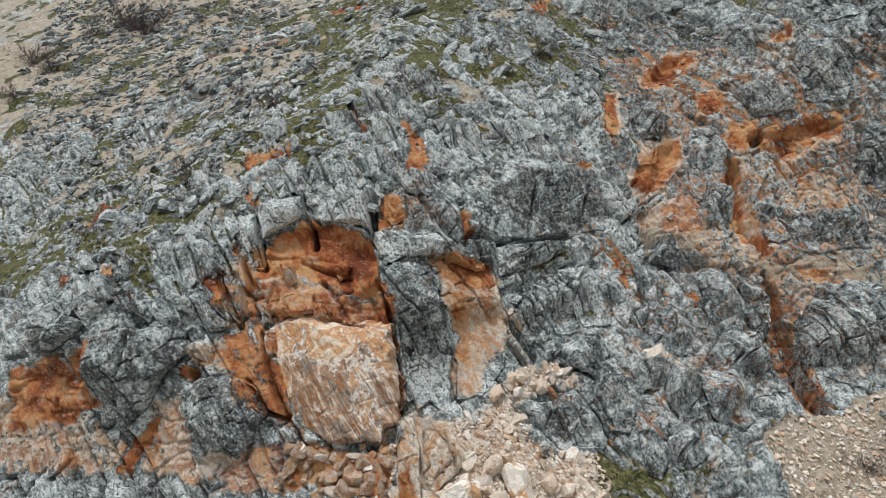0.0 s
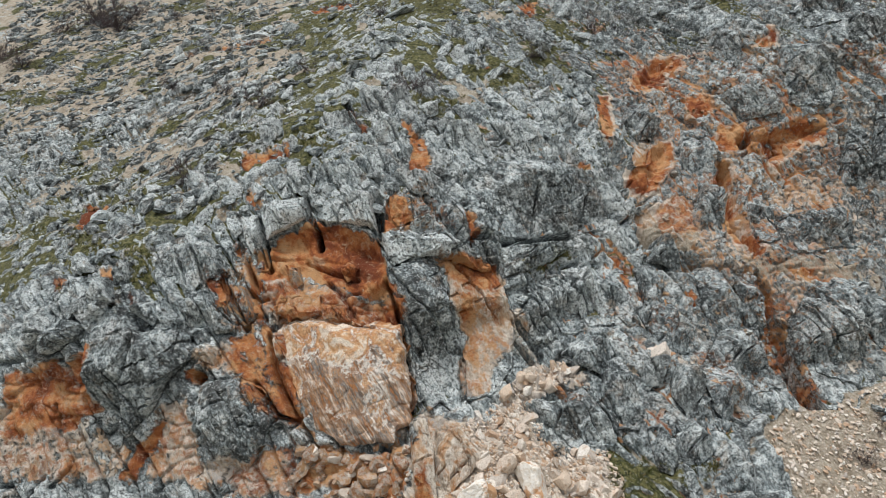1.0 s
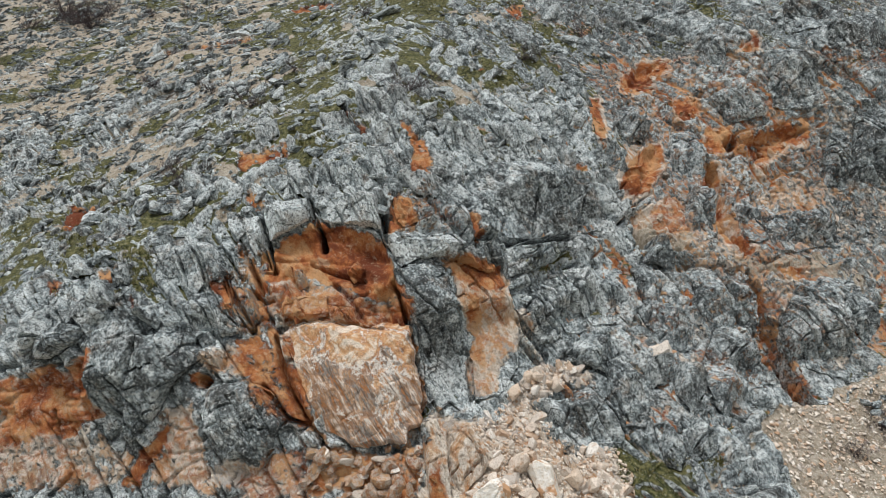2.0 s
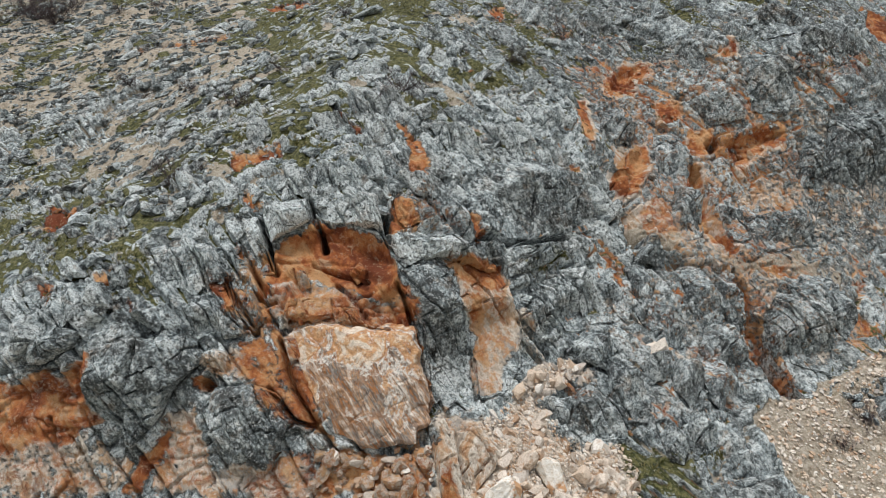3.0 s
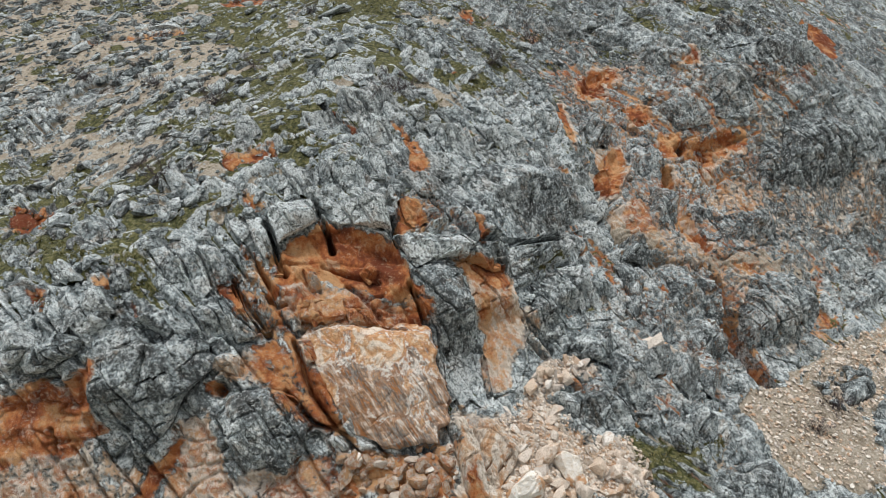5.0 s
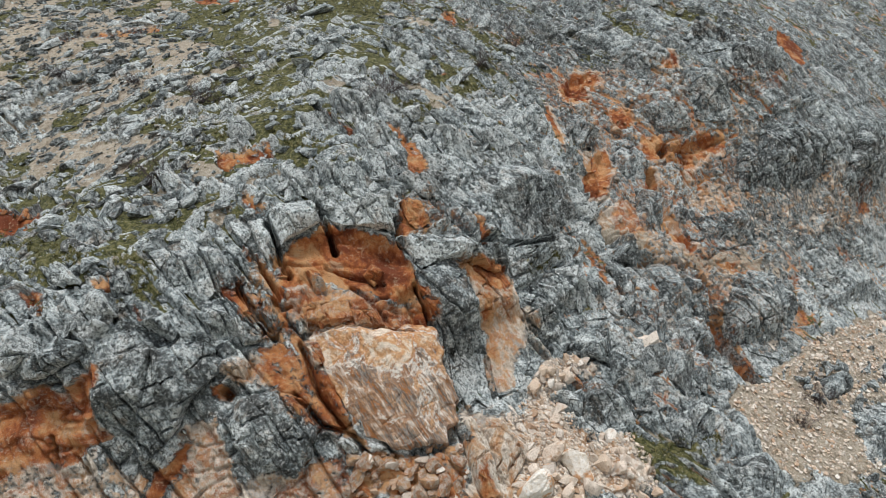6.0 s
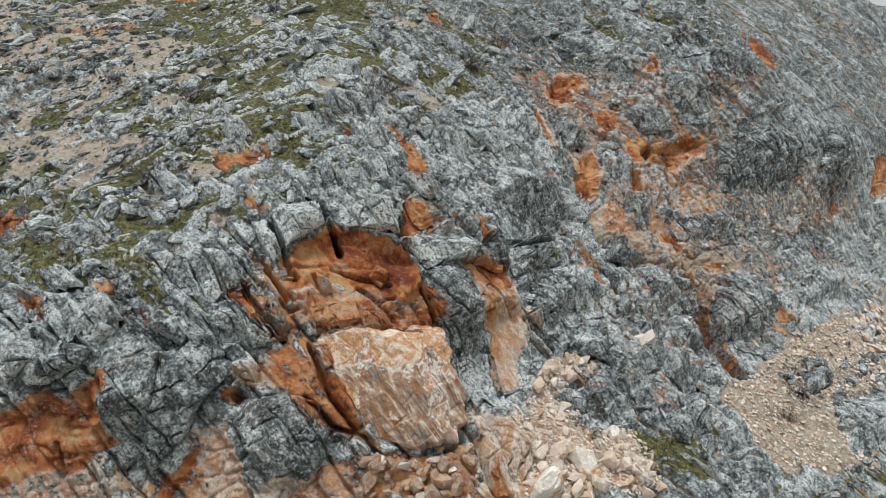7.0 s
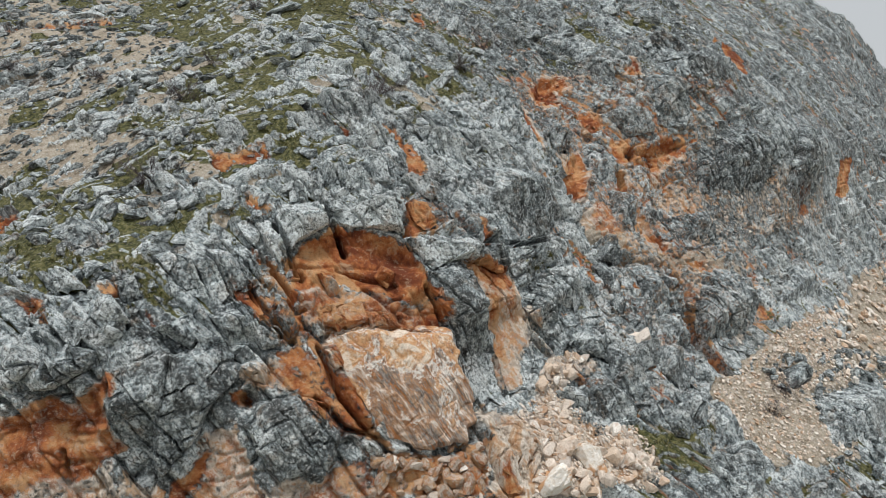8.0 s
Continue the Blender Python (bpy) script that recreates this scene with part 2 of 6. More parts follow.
def hillside_paint():
    p = Paint("limestone_and_clay")
    rock, mid, fine, pits, lines, small, hair = grey_rock(p)
    zone = p.attribute("zone")
    split = p.t.nodes.new("ShaderNodeSeparateColor")
    wire(p.t, zone.outputs["Color"], split.inputs["Color"])
    clay, moss, earth, fresh = split.outputs[0], split.outputs[1], split.outputs[2], zone.outputs["Alpha"]
    speck = p.noise(6, 6, 0.72)
    patch = p.noise(1.6, 6, 0.7, distort=0.5)
    other = p.noise(2.3, 6, 0.72, distort=0.8)
    # broken pale limestone: white, cream, tan, with rust and grey on it
    wide = p.noise(0.95, 7, 0.7, stretch=((0, radians(-14), 0), (1.0, 0.8, 0.42)), distort=0.9)
    pale = p.ramp(wide, (0.37, (0.48, 0.25, 0.12)), (0.44, (0.58, 0.43, 0.3)), (0.5, (0.78, 0.73, 0.66)), (0.55, (0.58, 0.5, 0.41)), (0.6, (0.36, 0.35, 0.34)), (0.68, (0.6, 0.48, 0.36)))
    pale = p.mix(p.ramp(other, (0.4, 0.5), (0.5, 0.0)), pale, (0.45, 0.36, 0.28))
    pale = p.mix(p.ramp(patch, (0.55, 0.0), (0.62, 0.8)), pale, (0.5, 0.25, 0.11))
    pale = p.mix(p.ramp(speck, (0.36, 0.7), (0.47, 0.0)), pale, (0.25, 0.17, 0.11))
    pale = p.mix(p.ramp(fine, (0.57, 0.0), (0.68, 0.7)), pale, (0.8, 0.77, 0.71))
    # dry soil and gravel
    soil = p.ramp(patch, (0.36, (0.2, 0.165, 0.12)), (0.46, (0.37, 0.315, 0.245)), (0.57, (0.46, 0.41, 0.335)), (0.68, (0.29, 0.245, 0.175)))
    soil = p.mix(p.ramp(fine, (0.53, 0.0), (0.62, 0.8)), soil, (0.68, 0.64, 0.57))
    soil = p.mix(p.ramp(speck, (0.38, 0.6), (0.46, 0.0)), soil, (0.2, 0.16, 0.11))
    soil = p.mix(p.ramp(pits, (0.37, 0.75), (0.45, 0.0)), soil, (0.12, 0.095, 0.065))
    soil = p.mix(p.ramp(other, (0.57, 0.0), (0.66, 0.6)), soil, (0.22, 0.18, 0.11))
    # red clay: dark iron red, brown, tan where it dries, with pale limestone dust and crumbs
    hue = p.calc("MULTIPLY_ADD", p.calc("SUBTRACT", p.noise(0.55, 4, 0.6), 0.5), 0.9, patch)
    # tone also carries the scar's painted shade, as a darker red
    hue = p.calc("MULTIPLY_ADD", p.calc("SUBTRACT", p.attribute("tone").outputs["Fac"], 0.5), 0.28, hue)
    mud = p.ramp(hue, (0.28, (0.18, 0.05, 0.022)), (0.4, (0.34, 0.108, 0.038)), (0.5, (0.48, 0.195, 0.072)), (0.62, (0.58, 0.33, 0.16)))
    mud = p.mix(p.ramp(other, (0.56, 0.0), (0.66, 0.65)), mud, (0.58, 0.44, 0.3))
    mud = p.mix(p.ramp(speck, (0.35, 0.6), (0.45, 0.0)), mud, (0.17, 0.055, 0.028))
    mud = p.mix(p.ramp(speck, (0.59, 0.0), (0.67, 0.6)), mud, (0.62, 0.47, 0.33))
    mud = p.mix(p.ramp(fine, (0.6, 0.0), (0.7, 0.6)), mud, (0.62, 0.45, 0.3))
    mud = p.mix(p.ramp(pits, (0.36, 0.5), (0.46, 0.0)), mud, (0.1, 0.035, 0.018))
    green = p.ramp(speck, (0.36, (0.022, 0.024, 0.011)), (0.48, (0.06, 0.066, 0.022)), (0.58, (0.15, 0.14, 0.06)))
    green = p.mix(p.ramp(fine, (0.56, 0.0), (0.66, 0.7)), green, (0.42, 0.4, 0.33))

    def edge(a, wide=0.1, low=0.5):
        j = p.calc("MULTIPLY_ADD", p.calc("SUBTRACT", speck, 0.5), 1.1, a)
        j = p.calc("MULTIPLY_ADD", p.calc("SUBTRACT", other, 0.5), 1.7, j)
        n = p.t.nodes.new("ShaderNodeMapRange")
        n.interpolation_type = "SMOOTHSTEP"
        n.inputs["From Min"].default_value, n.inputs["From Max"].default_value = low - wide, low + wide
        wire(p.t, j, n.inputs["Value"])
        return n.outputs["Result"]

    c = p.mix(edge(fresh, 0.17), rock, pale)
    c = p.mix(edge(earth), c, soil)
    c = p.mix(edge(clay, 0.2), c, mud)
    c = p.mix(p.calc("MULTIPLY", edge(moss), p.ramp(p.upward(), (0.25, 0.0), (0.5, 1.0))), c, green)
    bare = p.calc("SUBTRACT", 1.0, p.calc("MULTIPLY", p.calc("MAXIMUM", p.calc("MAXIMUM", edge(clay), edge(earth)), edge(fresh)), 0.85))
    p.bump((p.calc("MULTIPLY", small, bare), 0.6, 0.05), (p.calc("MULTIPLY", p.calc("SUBTRACT", 1.0, hair), bare), 0.9, 0.07), (p.calc("MULTIPLY", mid, bare), 0.5, 0.06), (p.calc("MULTIPLY", speck, p.calc("SUBTRACT", 1.0, bare)), 0.8, 0.16), (fine, 0.7, 0.035), (pits, 0.7, 0.014))
    return p.done(c, 0.92)


HILL = hillside_paint()


def rubble_paint():
    p = Paint("broken_limestone")
    g = p.t.nodes.new("ShaderNodeNewGeometry")
    r = p.calc("FRACT", p.calc("ADD", p.calc("MULTIPLY", p.chance(), 7.3), g.outputs["Random Per Island"]))
    patch, fine, pits = p.noise(2.5, 5, 0.65), p.noise(11, 5, 0.72), p.noise(30, 3, 0.7)
    c = p.ramp(r, (0.0, (0.52, 0.36, 0.25)), (0.2, (0.68, 0.56, 0.45)), (0.45, (0.78, 0.7, 0.62)), (0.62, (0.83, 0.8, 0.75)), (0.8, (0.66, 0.58, 0.5)), (1.0, (0.46, 0.43, 0.4)))
    c = p.mix(p.ramp(patch, (0.55, 0.0), (0.65, 0.7)), c, (0.5, 0.29, 0.15))
    c = p.mix(p.ramp(fine, (0.36, 0.6), (0.47, 0.0)), c, (0.28, 0.19, 0.12))
    c = p.mix(p.ramp(pits, (0.36, 0.4), (0.46, 0.0)), c, (0.16, 0.11, 0.07))
    p.bump((patch, 0.5, 0.1), (fine, 0.6, 0.03))
    return p.done(c, 0.9)


RUBBLE = rubble_paint()


def white_paint():
    p = Paint("white_limestone")
    patch, fine, pits = p.noise(1.3, 4, 0.6), p.noise(9, 5, 0.7), p.noise(30, 3, 0.7)
    c = p.ramp(fine, (0.32, (0.6, 0.5, 0.38)), (0.45, (0.8, 0.75, 0.67)), (0.6, (0.86, 0.84, 0.8)))
    c = p.mix(p.ramp(patch, (0.55, 0.0), (0.6, 0.9)), c, (0.55, 0.3, 0.14))
    c = p.mix(p.ramp(pits, (0.36, 0.4), (0.44, 0.0)), c, (0.3, 0.22, 0.15))
    p.bump((patch, 0.4, 0.15), (fine, 0.5, 0.03))
    return p.done(c, 0.85)


WHITE = white_paint()


def boulder_paint():
    """Rust and white crust on the upper part of the rock, grey with slanting rust and white streaks below."""
    p = Paint("stained_limestone")
    zone = p.attribute("zone")
    split = p.t.nodes.new("ShaderNodeSeparateColor")
    wire(p.t, zone.outputs["Color"], split.inputs["Color"])
    crust = split.outputs[0]
    patch, speck, fine, pits = p.noise(1.5, 7, 0.68, distort=0.5), p.noise(5, 6, 0.72), p.noise(13, 6, 0.75), p.noise(34, 4, 0.75)
    slant = ((0, radians(57), 0), (0.13, 0.5, 1.0))
    streak, thin = p.noise(4.0, 6, 0.68, stretch=slant, distort=0.3), p.noise(10, 5, 0.7, stretch=slant, distort=0.3)
    low = p.ramp(streak, (0.41, (0.4, 0.17, 0.065)), (0.45, (0.17, 0.16, 0.15)), (0.49, (0.31, 0.315, 0.305)), (0.53, (0.46, 0.26, 0.13)), (0.585, (0.76, 0.72, 0.66)))
    low = p.mix(p.ramp(thin, (0.39, 0.8), (0.45, 0.0)), low, (0.08, 0.06, 0.05))
    low = p.mix(p.ramp(thin, (0.57, 0.0), (0.63, 0.6)), low, (0.6, 0.56, 0.5))
    low = p.mix(p.ramp(patch, (0.42, 0.12), (0.58, 0.6)), low, (0.4, 0.2, 0.095))
    high = p.ramp(patch, (0.34, (0.33, 0.12, 0.047)), (0.46, (0.5, 0.23, 0.095)), (0.54, (0.6, 0.37, 0.2)), (0.61, (0.76, 0.66, 0.55)))
    high = p.mix(p.ramp(speck, (0.56, 0.0), (0.63, 0.65)), high, (0.74, 0.66, 0.56))
    high = p.mix(p.ramp(speck, (0.36, 0.6), (0.45, 0.0)), high, (0.27, 0.1, 0.045))
    rim = p.calc("MULTIPLY_ADD", p.calc("SUBTRACT", patch, 0.5), 2.4, crust)
    rim = p.calc("MULTIPLY_ADD", p.calc("SUBTRACT", speck, 0.5), 0.9, rim)
    c = p.mix(p.ramp(rim, (0.38, 0.0), (0.5, 1.0)), low, high)
    ring = p.calc("MULTIPLY", p.ramp(rim, (0.26, 0.0), (0.36, 0.9)), p.ramp(rim, (0.44, 1.0), (0.54, 0.0)))
    c = p.mix(p.calc("MULTIPLY", ring, p.ramp(speck, (0.42, 0.0), (0.52, 1.0))), c, (0.78, 0.75, 0.7))
    c = p.mix(p.ramp(fine, (0.38, 0.5), (0.46, 0.0)), c, (0.14, 0.09, 0.06))
    c = p.mix(p.ramp(pits, (0.37, 0.5), (0.45, 0.0)), c, (0.1, 0.07, 0.05))
    p.bump((streak, 0.5, 0.12), (thin, 0.5, 0.05), (fine, 0.6, 0.03), (pits, 0.5, 0.012))
    return p.done(c, 0.9)


BOULDER = boulder_paint()


# ---- zones of clay, moss, soil and fresh rock on the hillside ----
CLAY, MOSS, EARTH, FRESH, FACE, DARK = 0, 1, 2, 3, 4, 5
ZONES = []


def zone(kind, outline, amount=1.0, soft=0.25):
    ZONES.append((kind, outline, amount, soft))


# the scar under the cap rock, and the clay round it
zone(CLAY, [(-6.43, 8.47), (-5.75, 8.92), (-4.66, 9.27), (-3.19, 9.26), (-2.12, 8.83), (-2.10, 7.94), (-1.73, 7.09), (-2.92, 7.13), (-4.69, 7.41), (-5.76, 7.41), (-6.29, 7.59)])
zone(CLAY, [(-6.29, 7.59), (-4.69, 7.49), (-2.91, 7.22), (-1.73, 7.18), (-1.41, 6.23), (-1.35, 5.54), (-2.30, 5.89), (-3.34, 6.11), (-5.41, 6.09), (-5.92, 6.43)], 0.62)
zone(CLAY, [(-2.42, 6.72), (-1.65, 6.92), (-1.40, 5.71), (-2.30, 5.89)], 0.9)
zone(CLAY, [(-7.43, 8.73), (-7.11, 8.64), (-6.82, 7.95), (-7.08, 7.95)])
zone(CLAY, [(-8.14, 7.49), (-7.41, 7.61), (-6.95, 6.62), (-7.52, 6.48)])
zone(CLAY, [(-5.92, 5.97), (-5.41, 5.97), (-5.00, 4.95), (-4.46, 3.41), (-3.98, 2.93), (-4.31, 2.78), (-5.42, 3.40), (-5.82, 4.48)], 0.8)
zone(CLAY, [(-7.24, 5.69), (-6.09, 5.97), (-5.74, 4.48), (-6.07, 4.01), (-6.89, 4.76)], 0.72)
zone(CLAY, [(-14.85, 4.28), (-12.98, 4.78), (-12.13, 5.10), (-11.72, 5.56), (-11.30, 5.27), (-11.33, 4.26), (-10.88, 3.22), (-12.17, 2.66), (-12.99, 2.58), (-14.67, 2.38)], 0.7)
zone(FRESH, [(-14.85, 4.28), (-12.98, 4.78), (-12.13, 5.10), (-11.72, 5.56), (-11.30, 5.27), (-11.33, 4.26), (-10.88, 3.22), (-14.67, 2.38)], 0.95)
zone(CLAY, [(-10.38, 1.23), (-9.95, 2.10), (-9.69, 2.76), (-8.97, 3.48), (-9.05, 2.75), (-9.64, 1.66), (-9.81, 1.23)])
zone(CLAY, [(-8.20, 4.60), (-7.79, 4.84), (-7.62, 4.44), (-8.12, 4.19)])
zone(CLAY, [(-0.54, 8.35), (1.14, 7.87), (1.90, 7.04), (1.05, 6.74), (0.37, 7.00), (-0.34, 7.42)], 0.85)
zone(CLAY, [(0.03, 6.85), (0.60, 6.88), (0.97, 6.20), (0.53, 5.81), (0.16, 6.03)], 0.9)
zone(CLAY, [(0.20, 5.58), (0.93, 5.50), (0.49, 3.92), (0.33, 4.07)], 0.5)
zone(FRESH, [(-0.43, 7.77), (0.67, 7.69), (2.06, 7.30), (2.26, 5.41), (1.08, 4.03), (0.30, 3.93), (0.30, 5.57), (-0.24, 6.70)], 0.95)
zone(CLAY, [(-1.60, 13.13), (-0.96, 12.83), (-0.77, 12.02), (-0.40, 11.15), (-0.69, 10.73), (-1.55, 11.03), (-1.34, 12.01)])
zone(CLAY, [(-8.10, 11.99), (-7.08, 11.87), (-6.27, 12.54), (-5.93, 12.28), (-6.41, 11.47), (-7.67, 11.38)], 0.85)
zone(CLAY, [(-16.47, 9.07), (-16.11, 9.65), (-14.52, 10.09), (-14.12, 9.63), (-14.76, 8.98), (-15.67, 8.82)])
zone(CLAY, [(-8.40, 23.66), (-6.35, 24.17), (-4.49, 23.58), (-5.55, 23.04), (-7.46, 22.99)])
zone(CLAY, [(-4.03, 14.09), (-3.71, 13.96), (-3.42, 13.10), (-2.85, 12.95), (-2.88, 12.65), (-3.53, 12.82)])
zone(CLAY, [(-16.67, 19.83), (-15.41, 20.15), (-10.56, 20.70), (-10.23, 20.03), (-13.64, 19.65), (-15.73, 19.12)], 0.7)
zone(CLAY, [(-14.07, 7.27), (-12.98, 7.43), (-12.72, 6.89), (-13.46, 6.79)])
zone(CLAY, [(-11.77, 7.80), (-11.25, 7.85), (-11.15, 7.48), (-11.58, 7.48)])
zone(CLAY, [(-10.56, 7.13), (-10.21, 7.10), (-10.08, 6.50), (-10.38, 6.58)], 0.8)
zone(CLAY, [(-7.33, 10.22), (-6.96, 10.52), (-6.45, 10.41), (-6.91, 9.96)])
zone(CLAY, [(-2.17, 10.22), (-1.39, 9.56), (-0.87, 9.74), (-1.05, 9.28), (-1.72, 9.19), (-2.21, 8.82), (-2.24, 9.56)], 0.9)
zone(CLAY, [(0.33, 9.70), (0.71, 9.70), (1.05, 8.67), (0.80, 8.41)])
zone(CLAY, [(9.44, 15.83), (10.70, 17.02), (12.03, 17.32), (11.98, 16.55), (10.93, 15.90), (10.50, 15.29), (9.43, 15.09)])
zone(CLAY, [(6.91, 14.71), (7.94, 14.94), (7.67, 13.32), (7.01, 12.46), (6.59, 12.68)])
zone(CLAY, [(11.65, 14.99), (12.78, 15.14), (12.46, 14.00), (11.70, 13.76), (11.44, 14.15)])
zone(CLAY, [(8.97, 12.40), (10.27, 12.65), (10.10, 11.70), (8.97, 10.41), (8.11, 10.28), (7.80, 11.12)])
zone(CLAY, [(11.67, 12.70), (12.65, 13.42), (13.78, 13.53), (13.58, 12.58), (12.63, 11.88)])
zone(CLAY, [(11.98, 11.74), (12.67, 11.48), (12.82, 9.93), (12.82, 8.03), (11.71, 8.10), (11.35, 9.45)], 0.85)
zone(CLAY, [(13.36, 12.30), (14.29, 13.35), (15.88, 13.73), (17.65, 14.12), (17.45, 12.88), (15.66, 12.05), (14.39, 11.50)], 0.75)
zone(FRESH, [(14.57, 12.18), (16.08, 13.14), (17.59, 13.57), (17.32, 12.56), (15.33, 11.78), (14.43, 10.71), (14.06, 10.97)], 0.9)
zone(FRESH, [(13.99, 10.44), (15.52, 11.25), (18.09, 11.00), (17.06, 9.41), (14.23, 9.68)], 0.62)
zone(CLAY, [(15.16, 17.10), (16.02, 18.45), (16.26, 18.23), (15.95, 17.14)])
zone(CLAY, [(27.10, 21.58), (28.30, 21.31), (29.07, 19.91), (27.63, 18.61), (25.16, 18.85)])
zone(CLAY, [(4.88, 20.85), (6.13, 21.20), (5.67, 20.16), (4.82, 19.87)])
zone(CLAY, [(4.79, 11.51), (5.75, 11.51), (5.71, 11.16), (4.89, 11.13)])
zone(CLAY, [(11.83, 6.95), (12.55, 6.71), (12.77, 5.21), (12.16, 4.62), (12.62, 3.80), (13.80, 2.72), (12.46, 2.72), (11.47, 4.26)], 0.8)
zone(CLAY, [(13.45, 7.46), (14.87, 7.32), (14.33, 6.68), (13.44, 6.69)], 0.85)
zone(CLAY, [(8.64, 7.11), (9.22, 6.64), (9.05, 6.06), (8.78, 6.37)])
zone(CLAY, [(6.09, 8.02), (6.82, 8.08), (6.45, 7.02), (6.03, 7.05)], 0.8)
zone(CLAY, [(36.27, 13.30), (39.62, 13.86), (36.79, 10.56), (34.22, 10.54)], 0.85)
zone(CLAY, [(27.39, 11.86), (29.23, 11.21), (28.75, 9.45), (27.26, 9.46)], 0.6)
# the stained boulder: clay and white crust above, grey and rust-streaked below
zone(CLAY, [(-5.54, 5.97), (-4.98, 6.21), (-3.34, 6.11), (-1.51, 6.09), (-1.30, 4.88), (-2.38, 4.89), (-3.06, 5.16), (-4.09, 5.08), (-4.75, 5.24), (-5.16, 5.24)], 0.6)
zone(FRESH, [(-5.66, 6.04), (-4.98, 6.27), (-1.50, 6.14), (-1.27, 4.26), (-2.43, 4.37), (-3.26, 4.88), (-4.10, 4.86), (-4.75, 5.24), (-4.37, 4.04), (-3.98, 3.41), (-4.61, 3.81), (-5.08, 4.87)], 0.85)
zone(FRESH, [(-4.75, 5.24), (-1.23, 4.71), (-1.31, 3.29), (-2.22, 3.01), (-3.82, 3.01), (-4.45, 3.73)], 0.47)
zone(CLAY, [(-3.36, 5.78), (-2.49, 5.74), (-2.09, 4.19), (-1.86, 3.20), (-2.69, 3.23), (-3.12, 4.43)], 0.5)
zone(FRESH, [(-6.11, 7.76), (-3.09, 7.21), (-1.90, 7.08), (-1.51, 5.97), (-5.58, 6.04), (-6.01, 6.43)], 0.9)
zone(FRESH, [(-7.77, 6.49), (-6.93, 6.14), (-6.59, 5.82), (-7.08, 5.84)], 0.6)
zone(FRESH, [(-8.14, 5.64), (-7.16, 5.69), (-6.24, 5.44), (-6.07, 4.62), (-7.05, 4.61), (-8.04, 5.09)], 0.75)
zone(FRESH, [(-1.39, 3.50), (-0.83, 3.57), (-0.59, 2.73), (-0.66, 1.67), (-1.28, 1.67)], 0.9)
zone(CLAY, [(-1.19, 2.28), (-0.76, 2.38), (-0.59, 1.66), (-1.14, 1.61)], 0.9)
zone(FRESH, [(1.96, 7.40), (2.30, 6.83), (2.76, 5.40), (3.15, 4.74), (2.55, 4.59), (1.77, 6.14)], 0.5)
zone(FRESH, [(3.89, 4.73), (4.27, 4.73), (4.25, 4.10), (3.78, 4.12)], 0.95)
zone(FRESH, [(12.73, 7.36), (13.91, 7.56), (14.75, 6.66), (14.02, 6.25), (12.94, 6.70)], 0.75)
zone(FRESH, [(7.04, 6.97), (8.27, 6.13), (8.13, 5.27), (7.05, 5.90)], 0.5)
zone(FRESH, [(7.33, 4.90), (9.32, 4.72), (10.30, 3.15), (9.47, 2.64), (7.90, 3.62)], 0.5)
zone(FRESH, [(7.47, 9.93), (8.93, 9.69), (9.93, 8.32), (9.22, 7.90), (7.53, 8.37)], 0.6)
zone(CLAY, [(8.43, 9.93), (9.90, 10.42), (10.43, 9.22), (9.66, 8.33), (8.54, 8.78)], 0.55)
zone(CLAY, [(13.49, 17.11), (15.89, 16.88), (14.94, 14.24), (13.14, 14.58)], 0.42)
zone(CLAY, [(17.73, 17.13), (21.62, 18.21), (22.59, 16.62), (19.54, 15.46)], 0.42)
zone(FRESH, [(14.89, 10.38), (18.36, 11.02), (17.21, 7.80), (13.32, 7.95)], 0.5)
zone(FRESH, [(20.48, 11.99), (32.99, 13.17), (31.01, 8.74), (19.61, 8.31)], 0.45)
# deep red clay plus painted shade in the scar's hollow; deep red upper cracks
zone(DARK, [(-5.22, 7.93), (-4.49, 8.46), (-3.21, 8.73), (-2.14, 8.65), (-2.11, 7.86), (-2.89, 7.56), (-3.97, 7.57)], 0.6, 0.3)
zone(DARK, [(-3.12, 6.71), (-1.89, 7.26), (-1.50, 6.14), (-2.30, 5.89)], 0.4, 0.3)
zone(DARK, [(-4.14, 14.17), (-3.70, 14.05), (-2.75, 12.90), (-2.89, 12.56), (-3.60, 12.72)], 1.0)
zone(DARK, [(-8.54, 23.84), (-6.35, 24.33), (-4.41, 23.70), (-5.54, 22.90), (-7.44, 22.70)], 1.0)
zone(DARK, [(-16.58, 9.02), (-16.16, 9.70), (-14.46, 10.14), (-13.98, 9.59), (-14.70, 8.94)], 0.7)
# darker rock tone low on the slope and on the far cliff
zone(DARK, [(1.12, 7.47), (6.81, 7.57), (11.66, 5.47), (16.69, 4.42), (10.26, 2.14), (10.31, 0.42), (3.76, 1.32), (2.62, 2.77), (2.76, 5.40)], 0.12, 0.5)
zone(DARK, [(18.03, 14.54), (24.38, 16.01), (30.50, 14.90), (27.55, 7.94), (16.89, 8.16)], 0.4, 0.6)
zone(DARK, [(-11.73, 6.29), (-7.73, 5.71), (-5.41, 4.34), (-5.75, 2.02), (-7.68, 1.41), (-10.21, 2.49), (-11.81, 4.26)], 0.1, 0.4)
zone(DARK, [(1.03, 9.54), (5.02, 11.48), (6.71, 10.62), (6.04, 8.64), (1.85, 8.54)], 0.15, 0.6)
